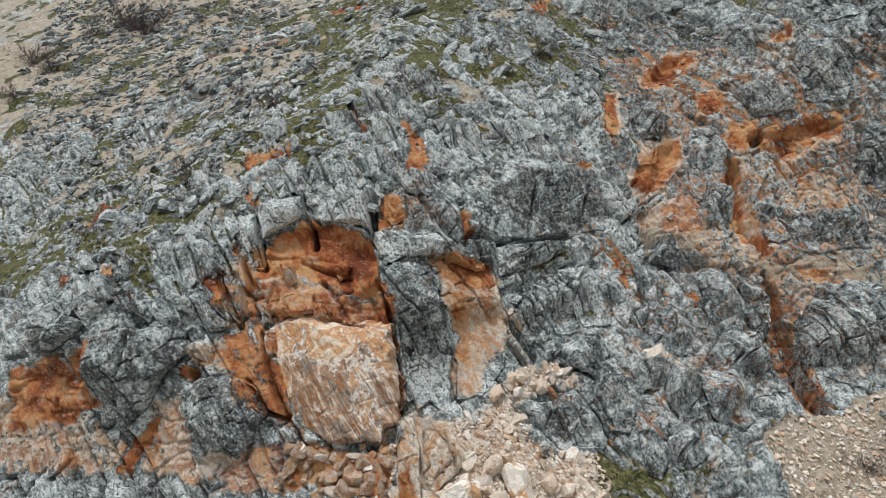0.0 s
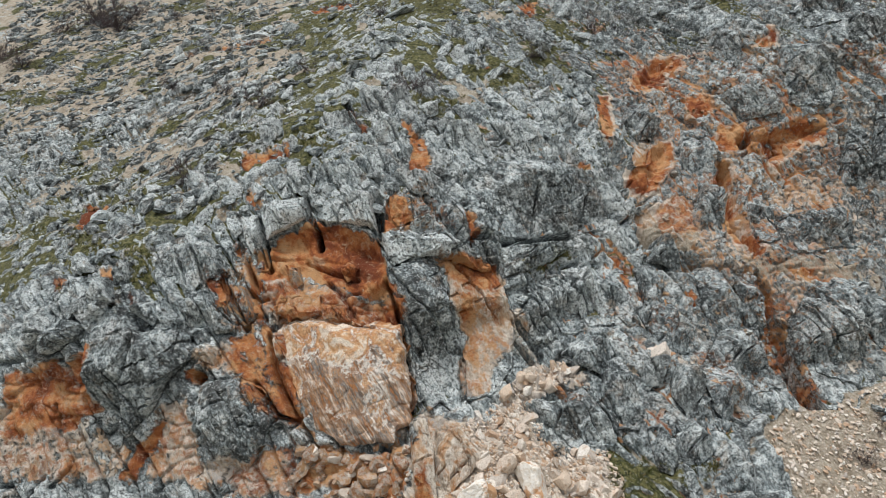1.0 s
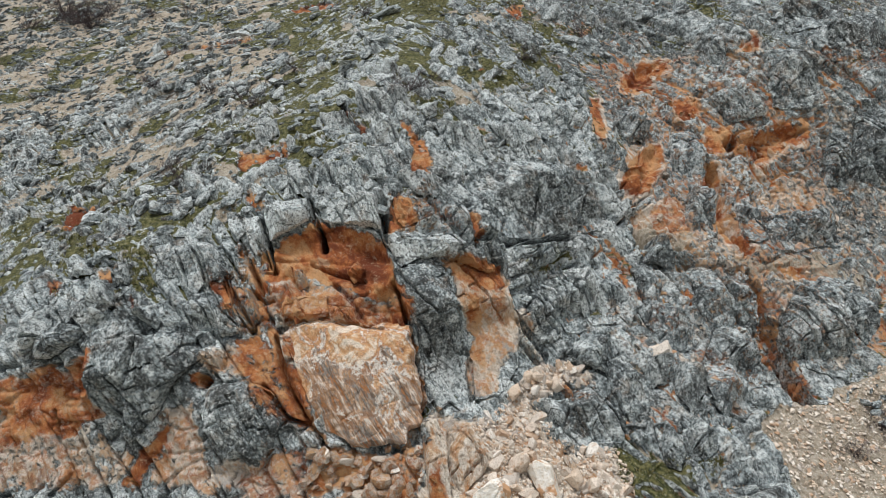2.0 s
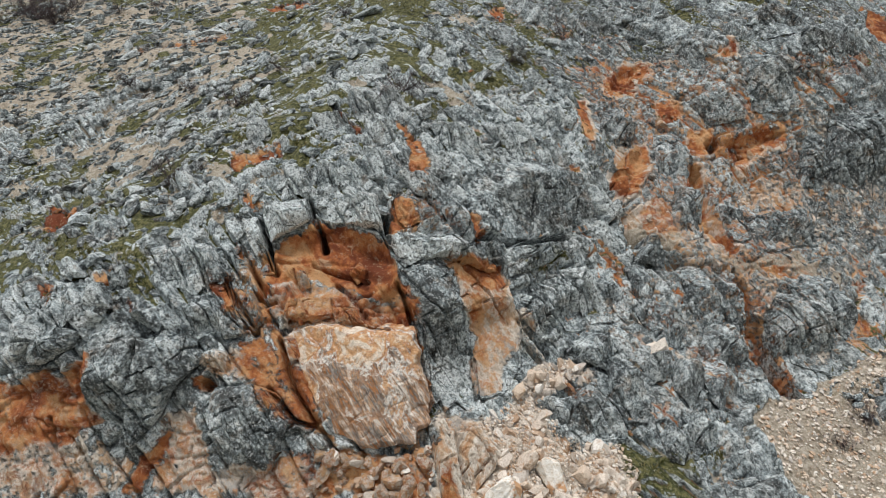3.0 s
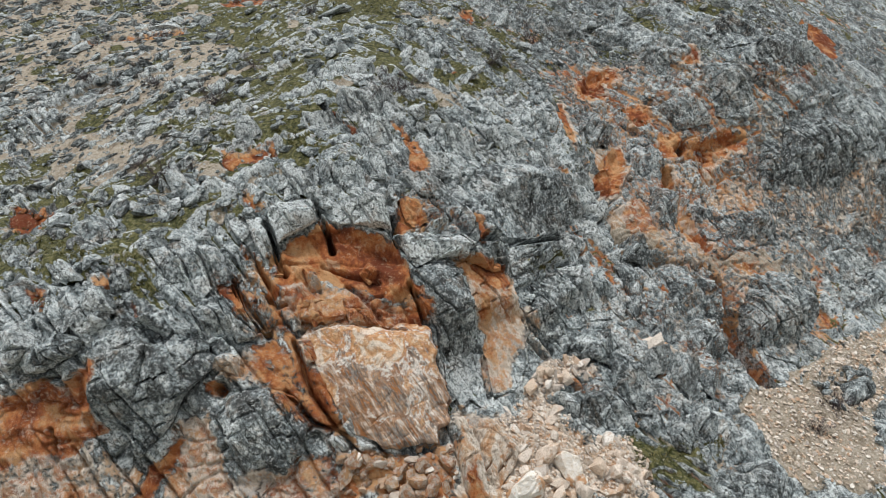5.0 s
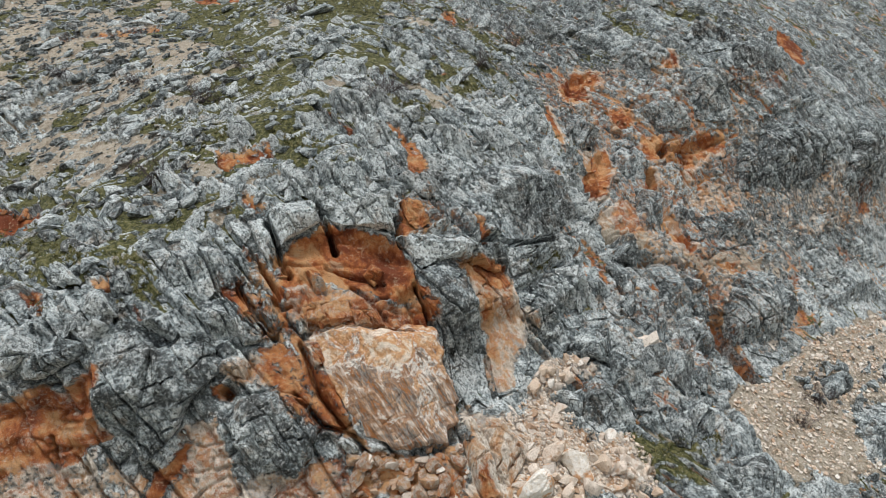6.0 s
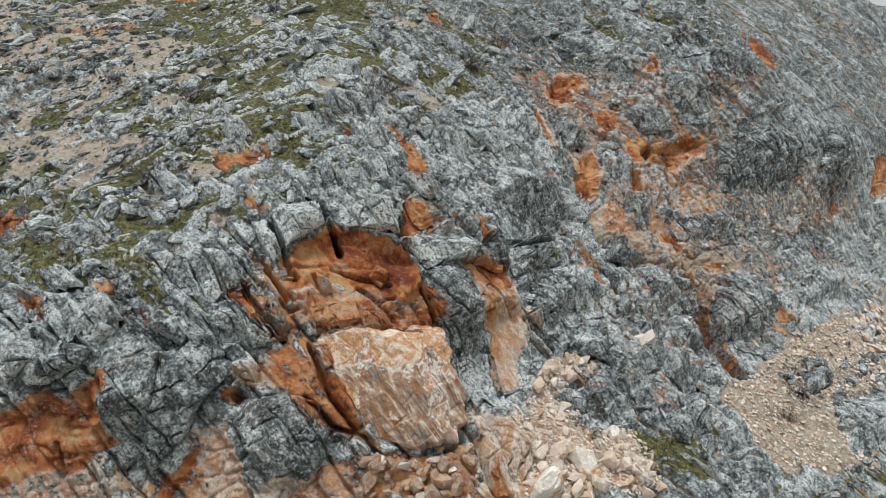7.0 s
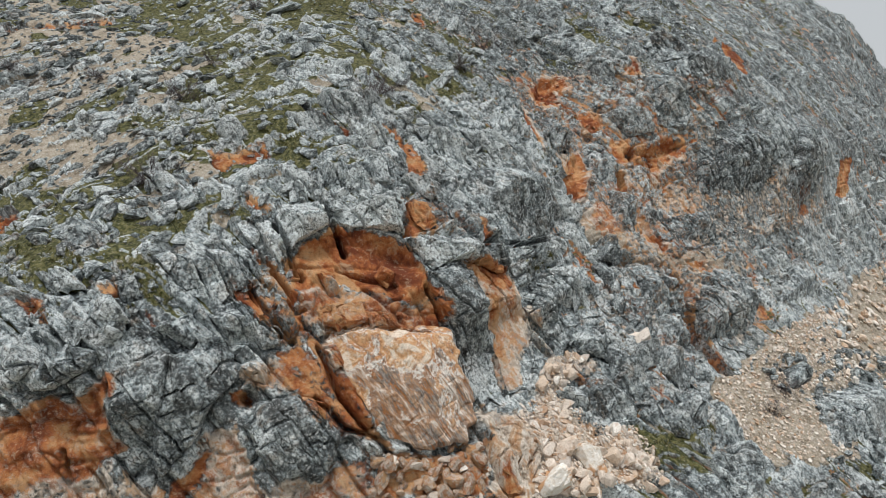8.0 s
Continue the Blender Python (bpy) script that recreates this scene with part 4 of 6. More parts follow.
def hillside():
    fan = np.concatenate([-widening(0, 26, 0.037, 0.13)[:0:-1], widening(0, 47, 0.037, 0.15)])
    heights = np.concatenate([np.arange(-2.5, 1, 0.06), np.arange(1, 11, 0.035), ramped(11, 21, 0.033, 0.055), ramped(21.1, 36, 0.06, 0.2)])
    zz, aa = np.meshgrid(heights, fan, indexing="ij")
    xx = aa * (1 + 0.05 * np.maximum(0, zz - 8))
    x, z = xx.ravel(), zz.ravel()
    y = depth(x, z)
    n, fz = normals(x, z)
    yg = y.reshape(xx.shape)
    w = np.concatenate([np.zeros((1, xx.shape[1])), np.cumsum(np.hypot(np.diff(zz, axis=0), np.diff(yg, axis=0)), 0)]).ravel()
    jog = 0.35 * layers(x * 0.6, z * 0.6, y * 0.6, 2, 7) + 0.07 * layers(x * 3, z * 3, y * 3, 2, 8)
    s = x + jog
    wv = w - jog
    zn = zones(x, z)
    smooth = zn[:, 4]
    dark, bed = zn[:, 5], zn[:, MOSS].copy()
    zn = zn[:, :4].copy()
    k = ease(1.0, 1.7, fz) * ease(2, -8, x)
    up = ease(0.9, 2.0, fz)
    rising = k + 0.35 * layers(x * 0.4, y * 0.4, z * 0.4, 2, 33) > 0.5
    big = pick(rising, Courses(s, wv, 24, 1.7, 0.62, 5), Courses(s, wv, -56, 2.2, 0.8, 3))
    mid = pick(rising, Courses(s, wv, 34, 0.75, 0.33, 6), Courses(s, wv, -60, 0.85, 0.34, 4))
    small = Courses(s, wv, -50, 0.36, 0.16, 9)
    tone = 0.62 * big.a + 0.38 * mid.a
    rough = layers(x * 2.2, y * 2.2, z * 2.2, 4, 11, 0.6)
    swell = layers(x * 0.33, y * 0.33, z * 0.33, 3, 21)
    near = 1 - 0.8 * ease(18, 30, x)
    # some stretches are shattered, others whole
    broken = 0.45 + 0.55 * ease(-0.3, 0.35, layers(x * 0.6, y * 0.6, z * 0.6, 2, 44))
    crumbled = 0.15 + 0.85 * ease(-0.1, 0.4, layers(x * 0.9, y * 0.9, z * 0.9, 2, 45))
    # blocks stand with upright fronts and level tops
    lean = fz / np.sqrt(1 + fz * fz) * (1 - 0.5 * k)
    rock = big.relief(0.16 + 0.22 * up, 0.22, 0.62 + 0.25 * up, 0.08 + 0.05 * up, 0.22, 0.16 * lean)
    rock = rock + near * broken * mid.relief(0.08 + 0.09 * up, 0.3 - 0.08 * up, 0.34, 0.06 + 0.03 * up, 0.25, 0.36 * lean)
    rock = rock + near * crumbled * (1 - 0.25 * up) * small.relief(0.035, 0.3, 0.09, 0.045, 0.3, 0.3 * lean) + 0.04 * rough + 0.2 * swell
    rock = rock * (1 - 0.55 * smooth) + 0.04 * smooth * rough
    # the bed of each large rock is cut out for it
    seat = footing(x, z)
    # soil lies between the rocks of the gentle slope
    soil = 0.2 * layers(x * 0.6, y * 0.6, z * 0.6, 3, 31) - 0.42 + 0.24 * up + 0.12 * k + 0.1 * ease(12, 17, z) * up + 0.3 * ease(-7, -17, x) * up * ease(10, 16, z)
    m = (soil > rock) & (fz > 0.75) & (zn[:, EARTH] < 0.3) & (zn[:, FRESH] < 0.3) & (zn[:, CLAY] < 0.3)
    high = np.where(m, soil + 0.04 * layers(x * 7, y * 7, z * 7, 2, 61), rock)
    green = ease(-0.25, 0.3, layers(x * 0.5, y * 0.5, z * 0.5, 3, 71) + 0.6 - 0.95 * ease(-5, -13, x) * ease(9, 13, z))
    zn[:, MOSS] = np.maximum(zn[:, MOSS], np.where(m, green, 0))
    zn[:, EARTH] = np.maximum(zn[:, EARTH], np.where(m, 1 - 0.9 * green, 0))
    deep = (zn[:, EARTH] < 0.3) * ease(-0.08, -0.4, rock) * ease(1, 4, x + 0.2 * (z - 8)) * ease(-0.3, 0.15, layers(x * 0.8, y * 0.8, z * 0.8, 3, 81))
    zn[:, CLAY] = np.maximum(zn[:, CLAY], 0.66 * deep)
    zn[:, FRESH] = np.maximum(zn[:, FRESH], 0.9 * deep)
    # clay and scree beds lie smoother than the rock, the clay in broken level ledges
    bedded = Courses(s, wv, 6, 1.2, 0.42, 25)
    ledge = broken * bedded.relief(0.09, 0.2, 0.2, 0.055, 0.35, 0.3 * lean) + 0.06 * rough
    calm = np.clip(np.maximum(zn[:, CLAY] * 0.95, np.maximum(zn[:, EARTH] * 0.95 * ~m, zn[:, FRESH] * 0.9)), 0, 1)
    calm = np.maximum(calm, 0.8 * bed)
    high = high * (1 - calm) + calm * (0.08 * high + np.where(zn[:, CLAY] + zn[:, FRESH] > 0.35, ledge, 0.07 * rough + near * small.relief(0.02, 0.1, 0.02, 0.03)) - 0.06 * high * zn[:, EARTH]) - 0.15 * zn[:, CLAY]
    high = high - cut(x, z) - hollows(x, z)
    high = high * (1 - 0.7 * seat) - 0.2 * seat
    # weather the sharpest teeth away
    hg = high.reshape(xx.shape)
    for axis in (0, 1):
        hg = 0.5 * hg + 0.25 * (np.roll(hg, 1, axis) + np.roll(hg, -1, axis))
    high = hg.ravel()
    p = np.stack([x, y, z], -1) + n * high[:, None]
    # the far spur ends in a jagged skyline
    over = np.maximum(0, p[:, 2] - crest(p[:, 0]))
    p[:, 1] += over * 4
    p[:, 2] -= over * 0.97
    SURFACE.append((heights, fan, p.reshape(*xx.shape, 3)))
    me = put_mesh("hillside", p, quads(*xx.shape)[:, ::-1])
    colour_zone(me, zn)
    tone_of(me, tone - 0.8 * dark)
    me.materials.append(HILL)
    return tagged(new("hillside", me), "jointed grey limestone hillside with red clay scars", "hillside", kind="structure")



def valley():
    """Unseen ground, added to block sky light from below: it falls away from the foot of the hillside and runs out to
    the horizon.
    """
    xs = np.concatenate([np.linspace(-2500, -70, 30), np.arange(-66, 90, 2.0), np.linspace(95, 2500, 30)])
    ys = np.concatenate([np.linspace(-2500, -45, 30), np.arange(-42, 24, 1.5)])
    yy, xx = np.meshgrid(ys, xs, indexing="ij")
    x, y = xx.ravel(), yy.ravel()
    foot = depth(np.clip(x, -60, 80), np.full(len(x), -2.3))
    fall = np.maximum(0, foot - y)
    z = -2.4 - 0.75 * np.minimum(fall, 14) - 0.12 * np.clip(fall - 14, 0, 120) - 1.2 * np.maximum(0, y - foot)
    z = z + 0.25 * layers(x * 0.25, y * 0.25, x * 0, 4, 66) - 0.1
    me = put_mesh("valley_ground", np.stack([x, y, z], -1), quads(*xx.shape))
    colour_zone(me, np.tile(np.array([0.1, 0.45, 0.9, 0.2]), (len(x), 1)))
    tone_of(me, np.full(len(x), 0.4))
    me.materials.append(HILL)
    return tagged(new("valley_ground", me), "unseen stony ground with dry soil, added below the hillside", "ground", kind="structure")


valley()


# ---- angular stones ----
def facet_rock(rng, level, planes=9):
    """An angular stone about one metre across: a ball cut by planes."""
    bm = bmesh.new()
    bmesh.ops.create_icosphere(bm, subdivisions=level, radius=0.62)
    co = np.array([v.co[:] for v in bm.verts])
    tri = np.array([[v.index for v in f.verts] for f in bm.faces])
    bm.free()
    for _ in range(planes):
        d = rng.normal(size=3)
        d /= np.linalg.norm(d)
        over = np.maximum(0, co @ d - rng.uniform(0.17, 0.42))
        co -= over[:, None] * d
    co += 0.012 * rng.normal(size=co.shape)
    return co, tri


RNG = np.random.default_rng(5)
SHAPES = [facet_rock(RNG, 3, 15) for _ in range(10)]
PEBBLES = [facet_rock(RNG, 2, 12) for _ in range(10)]
CHIPS = [facet_rock(RNG, 1, 6) for _ in range(8)]


def frame_on_slope(x, z, bed, rng, wobble=0.25):
    """Axes along the bedding, across it, and out of the slope."""
    n = normals(np.array([x]), np.array([z]))[0][0]
    a = radians(bed)
    along = np.array([math.cos(a), 0, math.sin(a)])
    n = n + wobble * rng.normal(size=3)
    n /= np.linalg.norm(n)
    along = along - n * (along @ n)
    along /= np.linalg.norm(along)
    return np.stack([along, np.cross(n, along), n], 1)


def stone_mesh(name, shape, material, tone=0.5, amounts=(0, 0, 0, 0)):
    co, tri = shape
    me = put_mesh(name, co, tri, smooth=False)
    tone_of(me, np.full(len(co), tone))
    colour_zone(me, np.tile(np.array(amounts, float), (len(co), 1)))
    me.materials.append(material)
    return me


SHARDS = [[stone_mesh("shard", PEBBLES[i % len(PEBBLES)], HILL, 0.25 + 0.1 * i, kind) for i in range(8)] for kind in ((0, 0, 0, 0), (1, 0, 0, 0.5), (0.3, 0, 0, 1))]


# ---- large rocks of the outcrop ----
def block(name, outline, proud, label, back=0.7, sharp=5, rough=0.045, step=0.042, joints=0.24, tilt=0.0, bed=-60, group="outcrop blocks", category="rock", stain=(0, 0, 0, 0), lighter=0.0, brow=None, shards=3, scree=1.0, material=None):
    """A rock that stands out of the hillside: its outline along the slope, how far it stands proud, and jointed relief."""
    FOOTPRINTS.append(outline)
    out = np.array(outline, float)
    mid = out.mean(0)
    ring = np.concatenate([out, out[:1]])
    run = np.concatenate([[0], np.cumsum(np.linalg.norm(np.diff(ring, axis=0), axis=1))])
    around = int(np.clip(run[-1] / step, 28, 260))
    at = np.linspace(0, run[-1], around, endpoint=False)
    bx, bz = np.interp(at, run, ring[:, 0]), np.interp(at, run, ring[:, 1])
    # soften the corners a little and fray the edge
    for _ in range(2):
        bx, bz = (np.roll(bx, 1) + 2 * bx + np.roll(bx, -1)) / 4, (np.roll(bz, 1) + 2 * bz + np.roll(bz, -1)) / 4
    fray = 1 + 0.09 * layers(bx * 2.5, bz * 2.5, bx * 0 + proud, 3, 17)
    bx, bz = mid[0] + (bx - mid[0]) * fray, mid[1] + (bz - mid[1]) * fray
    size = np.hypot(bx - mid[0], bz - mid[1]).mean()
    inner = int(np.clip(size / step, 6, 46))
    r = np.concatenate([np.linspace(0.0, 1, inner) ** 0.85, [1.01, 1.0, 0.97]])
    skirt = np.concatenate([np.zeros(inner), np.array([0.25, 0.6, 1.0]) * back])
    rr = r[:, None]
    x, z = (mid[0] + rr * (bx - mid[0])[None]).ravel(), (mid[1] + rr * (bz - mid[1])[None]).ravel()
    sk = np.repeat(skirt, around)
    rf = np.repeat(r, around)
    y = depth(x, z)
    n, fz = normals(x, z)
    wv = z * 1.25
    jx = x + 0.1 * layers(x * 2, z * 2, y, 3, 5)
    b1, b2 = Courses(jx, wv, bed, 0.95, 0.4, 14), Courses(jx, wv, bed - 6, 0.36, 0.16, 15)
    worn = 0.25 + 0.75 * ease(-0.2, 0.35, layers(x * 0.9, y * 0.9, z * 0.9, 2, 46))
    steep = fz / np.sqrt(1 + fz * fz)
    relief = joints * (b1.relief(0.2, 0.5, 0.8, 0.055, 0.35, 0.5 * steep) + worn * b2.relief(0.09, 0.6, 0.3, 0.04, 0.45, 0.5 * steep)) + rough * layers(x * 2.4, y * 2.4, z * 2.4, 5, 12, 0.6)
    # broken flat faces
    rng = np.random.default_rng(int(abs(mid[0] * 100 + mid[1] * 37)))
    face = proud * (1 - np.clip(rf, 0, 1) ** sharp)
    if brow is not None:
        lo, hi = out[:, 1].min(), out[:, 1].max()
        zb = lo + brow * (hi - lo)
        face = np.minimum(face, proud + np.where(z < zb, steep * (z - zb), -0.75 * (z - zb)) * np.sqrt(1 + fz * fz))
    for _ in range(7):
        g, o = rng.normal(size=2) * 0.55 * proud / max(size, 0.2), rng.normal(size=2) * size * 0.3
        face = np.minimum(face, proud * rng.uniform(0.85, 1.15) + (x - mid[0] - o[0]) * g[0] + (z - mid[1] - o[1]) * g[1] + 0.02 * proud)
    high = face * (1 + tilt * (z - mid[1]) / max(0.3, size)) + relief - cut(x, z) * 0.7
    high = np.where(sk > 0, 0, high)
    p = np.stack([x, y, z], -1) + n * high[:, None]
    p[:, 1] += sk
    faces = quads(len(r), around)
    i = np.arange(len(r)) * around
    seam = np.stack([i[:-1] + around - 1, i[:-1], i[1:], i[1:] + around - 1], -1)
    me = put_mesh(name, p, np.concatenate([faces, seam]), smooth=False)
    every = zones(x, z)
    zn = np.maximum(every[:, :4], np.array(stain))
    zn[:, EARTH] *= scree
    if scree < 1:
        zn[:, FRESH] *= 0.45
        zn[:, CLAY] *= 0.7
    colour_zone(me, zn)
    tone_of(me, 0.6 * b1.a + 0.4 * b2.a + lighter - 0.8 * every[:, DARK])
    me.materials.append(material or HILL)
    rock = tagged(new(name, me), label, category, group)
    # broken pieces that stick out of its faces
    front = np.nonzero((rf > 0.2) & (rf < 0.95) & (sk == 0))[0]
    for i in rng.choice(front, shards, replace=False):
        q = frame_on_slope(x[i], z[i], bed + rng.normal() * 12, rng, 0.3)
        sc = np.array([1.3, 0.6, 0.35]) * rng.uniform(0.12, 0.3) * min(1.4, 0.5 + size) * rng.uniform(0.8, 1.2, 3)
        mat = Matrix([[*(q[r] * sc), 0] for r in range(3)] + [[0, 0, 0, 1]])
        mat.translation = Vector(p[i] + q[:, 2] * sc[2] * 0.1)
        kind = 1 if zn[i, CLAY] > 0.45 else 2 if zn[i, FRESH] > 0.45 else 0
        bit = new("shard", SHARDS[kind][rng.integers(8)])
        bit.parent = rock
        bit.matrix_basis = mat
    return rock


GREY = "weathered grey limestone block in the outcrop"
block("rock_slab", [(-2.00, 7.69), (-1.76, 7.99), (-0.95, 8.13), (-0.41, 7.89), (-0.31, 7.24), (-0.21, 6.52), (0.22, 5.58), (0.41, 4.70), (0.27, 3.72), (-0.72, 3.66), (-1.10, 4.02), (-1.18, 5.03), (-1.32, 5.88), (-1.54, 6.57), (-1.90, 7.00)], 0.75, "dark lichened limestone slab leaning beside the clay scar", sharp=9, brow=0.85, lighter=-0.45, joints=0.16, shards=1)
block("boulder", [(-5.54, 5.94), (-4.98, 6.18), (-3.34, 6.08), (-1.56, 6.06), (-1.38, 5.38), (-1.28, 4.11), (-1.28, 3.36), (-1.88, 3.06), (-3.19, 2.91), (-4.11, 3.14), (-4.50, 3.73), (-4.89, 4.65), (-5.21, 5.24)], 0.8, "huge rust-stained limestone boulder under the clay scar", sharp=5, bed=-62, joints=0.04, rough=0.04, shards=0, material=BOULDER)
block("cap_rock", [(-6.41, 9.59), (-6.10, 9.96), (-4.92, 10.10), (-4.79, 9.34), (-5.39, 9.10), (-6.11, 8.62), (-6.29, 8.97)], 0.65, "pale grey cap rock over the clay scar", sharp=9, brow=0.45, lighter=1.1)
block("cap_rock", [(-4.66, 10.12), (-3.87, 10.51), (-3.12, 10.35), (-2.61, 10.08), (-2.45, 9.06), (-3.37, 9.26), (-4.44, 9.38)], 0.65, "pale grey cap rock with cracked top over the clay scar", sharp=9, brow=0.45, lighter=1.1)
block("cap_rock", [(-7.10, 9.40), (-6.59, 9.48), (-6.36, 8.74), (-5.95, 7.67), (-6.29, 7.73), (-6.80, 8.61)], 0.45, "narrow grey cap rock beside an open joint", sharp=9, lighter=1.1)
block("cap_rock", [(-2.07, 10.09), (-1.32, 10.24), (-1.17, 9.33), (-1.68, 9.19), (-1.95, 9.46)], 0.4, "small grey cap rock stained by red clay", sharp=6)
block("rock_slab", [(-0.37, 9.82), (0.32, 9.99), (0.83, 9.12), (0.79, 8.37), (0.21, 8.73), (-0.16, 9.21)], 0.6, "leaning grey limestone slab beside the ledge", sharp=8)
block("rock_slab", [(0.47, 9.72), (0.96, 9.68), (1.76, 8.50), (1.68, 7.57), (0.97, 7.77), (0.71, 8.56)], 0.6, "leaning grey limestone slab with a rusty face", sharp=8)
block("rock_ledge", [(-2.40, 8.75), (-1.96, 8.97), (-1.27, 9.11), (-0.32, 8.96), (0.61, 8.42), (1.48, 7.77), (1.10, 7.62), (-0.37, 8.18), (-1.18, 8.20), (-1.92, 7.91)], 0.6, "broken limestone ledge above the dark slab", sharp=5, brow=0.5, lighter=0.6, joints=0.5)
block("cliff_slab", [(0.62, 10.70), (1.80, 11.55), (3.44, 11.56), (4.93, 11.25), (6.07, 10.56), (6.18, 8.84), (4.41, 8.73), (1.92, 8.65), (0.87, 9.70)], 0.55, "smooth dark grey limestone face above the ledge", sharp=8, brow=0.75, lighter=-0.15, joints=0.1, rough=0.05)
block("rock_fin", [(-0.51, 8.29), (0.29, 8.22), (1.14, 7.87), (1.90, 7.04), (2.12, 5.76), (2.01, 4.77), (1.36, 4.02), (0.43, 3.80), (0.45, 4.87), (0.26, 5.58), (-0.18, 6.61), (-0.34, 7.42)], 0.45, "broken limestone fin with rusty and cream faces", sharp=8, joints=0.16, brow=0.8)
block("rock_ledge", [(1.80, 8.31), (3.04, 8.66), (4.72, 8.76), (4.74, 8.43), (3.32, 7.76), (1.89, 7.40)], 0.55, "narrow cracked limestone ledge with mossy foot", sharp=5, brow=0.6)
block("rock_lobe", [(-13.78, 4.95), (-13.07, 5.79), (-12.13, 6.16), (-11.61, 6.05), (-11.85, 5.63), (-12.72, 5.11)], 0.6, "pale grey limestone lobe over orange clay", sharp=4)
block("rock_lobe", [(-11.69, 6.02), (-10.79, 6.57), (-9.86, 5.88), (-10.00, 4.40), (-10.44, 2.07), (-11.11, 3.02), (-11.55, 4.40), (-11.43, 5.27)], 0.7, "bulging dark limestone lobe between clay scars", sharp=5, brow=0.8, joints=0.14)
block("rock_lobe", [(-9.94, 5.88), (-8.37, 6.00), (-7.94, 5.25), (-8.84, 4.41), (-9.28, 3.52), (-10.25, 2.56), (-10.41, 4.23)], 0.65, "bulging dark limestone lobe between clay scars", sharp=5, brow=0.8)
block("rock_buttress", [(-8.01, 3.78), (-7.61, 4.41), (-6.53, 4.61), (-5.71, 4.14), (-5.55, 3.37), (-5.88, 2.28), (-6.84, 1.65), (-7.51, 2.66)], 0.5, "dark grey limestone buttress with a pale edge", sharp=6, brow=0.8, joints=0.16)
block("stone", [(-8.08, 5.37), (-7.55, 5.67), (-7.18, 5.23), (-7.24, 4.84), (-7.71, 4.99)], 0.5, "bright pale limestone block at the scar's edge", sharp=4, lighter=1.0)
block("rock_slab", [(-7.39, 7.45), (-6.79, 7.60), (-6.25, 6.31), (-6.56, 5.98), (-7.05, 6.52)], 0.45, "tilted limestone slab beside an open joint", sharp=8)
block("rock_slab", [(-8.06, 7.26), (-7.52, 7.42), (-6.97, 6.17), (-6.75, 5.83), (-7.41, 5.79), (-7.70, 6.46)], 0.35, "tilted rusty limestone slab beside an open joint", sharp=8)
block("rock_rib", [(1.89, 7.00), (2.70, 7.18), (3.40, 6.07), (3.57, 5.55), (2.76, 5.43), (2.18, 6.11)], 0.7, "steeply dipping grey limestone rib", sharp=9, brow=0.75, joints=0.42, lighter=0.3)
block("rock_rib", [(2.93, 7.27), (3.74, 7.43), (4.51, 6.31), (4.41, 5.70), (3.69, 5.63), (3.28, 6.43)], 0.7, "steeply dipping grey limestone rib", sharp=9, brow=0.75, joints=0.42, lighter=0.3)
block("rock_rib", [(3.99, 7.52), (4.85, 7.68), (5.74, 6.52), (5.62, 5.83), (4.66, 5.83), (4.27, 6.58)], 0.7, "steeply dipping grey limestone rib", sharp=9, brow=0.75, joints=0.42, lighter=0.3)
block("rock_rib", [(5.13, 7.77), (5.83, 7.79), (6.45, 6.21), (6.09, 5.73), (5.78, 5.99)], 0.7, "steeply dipping grey limestone rib", sharp=9, brow=0.75, joints=0.42, lighter=0.3)
block("rock_rib", [(3.59, 4.98), (4.35, 5.54), (5.19, 5.35), (5.41, 4.71), (4.85, 4.48), (4.08, 4.73)], 0.75, "dark grey limestone rib on the steep slope", sharp=8, brow=0.7, joints=0.24, scree=0.1)
block("rock_rib", [(6.45, 6.21), (7.20, 6.23), (8.13, 5.27), (8.05, 4.87), (6.92, 5.26)], 0.75, "dark grey limestone rib on the steep slope", sharp=8, brow=0.7, joints=0.24, scree=0.1)
block("rock_rib", [(4.93, 4.72), (5.51, 4.94), (5.77, 3.79), (5.46, 3.12), (4.80, 3.18), (4.58, 3.94)], 0.75, "dark grey limestone rib on the steep slope", sharp=8, brow=0.7, joints=0.24, scree=0.1)
block("rock_rib", [(3.65, 3.96), (4.51, 4.33), (4.98, 3.48), (4.65, 2.76), (3.52, 2.64), (2.98, 3.13)], 0.75, "dark grey limestone rib on the steep slope", sharp=8, brow=0.7, joints=0.24, scree=0.1)
block("rock_rib", [(6.08, 4.70), (6.63, 5.05), (6.83, 4.65), (6.50, 4.23), (5.95, 4.21)], 0.75, "dark grey limestone rib on the steep slope", sharp=8, brow=0.7, joints=0.24, scree=0.1)
block("rock_rib", [(7.07, 4.63), (8.22, 4.52), (8.45, 3.64), (7.11, 3.48), (6.77, 3.92)], 0.75, "dark grey limestone rib on the steep slope", sharp=8, brow=0.7, joints=0.24, scree=0.1)
block("rock_rib", [(6.51, 3.07), (7.20, 3.52), (7.98, 3.36), (7.91, 2.67), (6.95, 2.46), (6.43, 2.53)], 0.75, "dark grey limestone rib on the steep slope", sharp=8, brow=0.7, joints=0.24, scree=0.1)
block("rock_rib", [(5.73, 3.20), (6.17, 3.29), (6.33, 2.55), (6.06, 2.23), (5.74, 2.37)], 0.75, "dark grey limestone rib on the steep slope", sharp=8, brow=0.7, joints=0.24, scree=0.1)
block("rock_rib", [(8.32, 4.42), (9.95, 4.43), (10.77, 2.92), (9.62, 2.66), (8.30, 3.33)], 0.75, "dark grey limestone rib on the steep slope", sharp=8, brow=0.7, joints=0.24, scree=0.1)
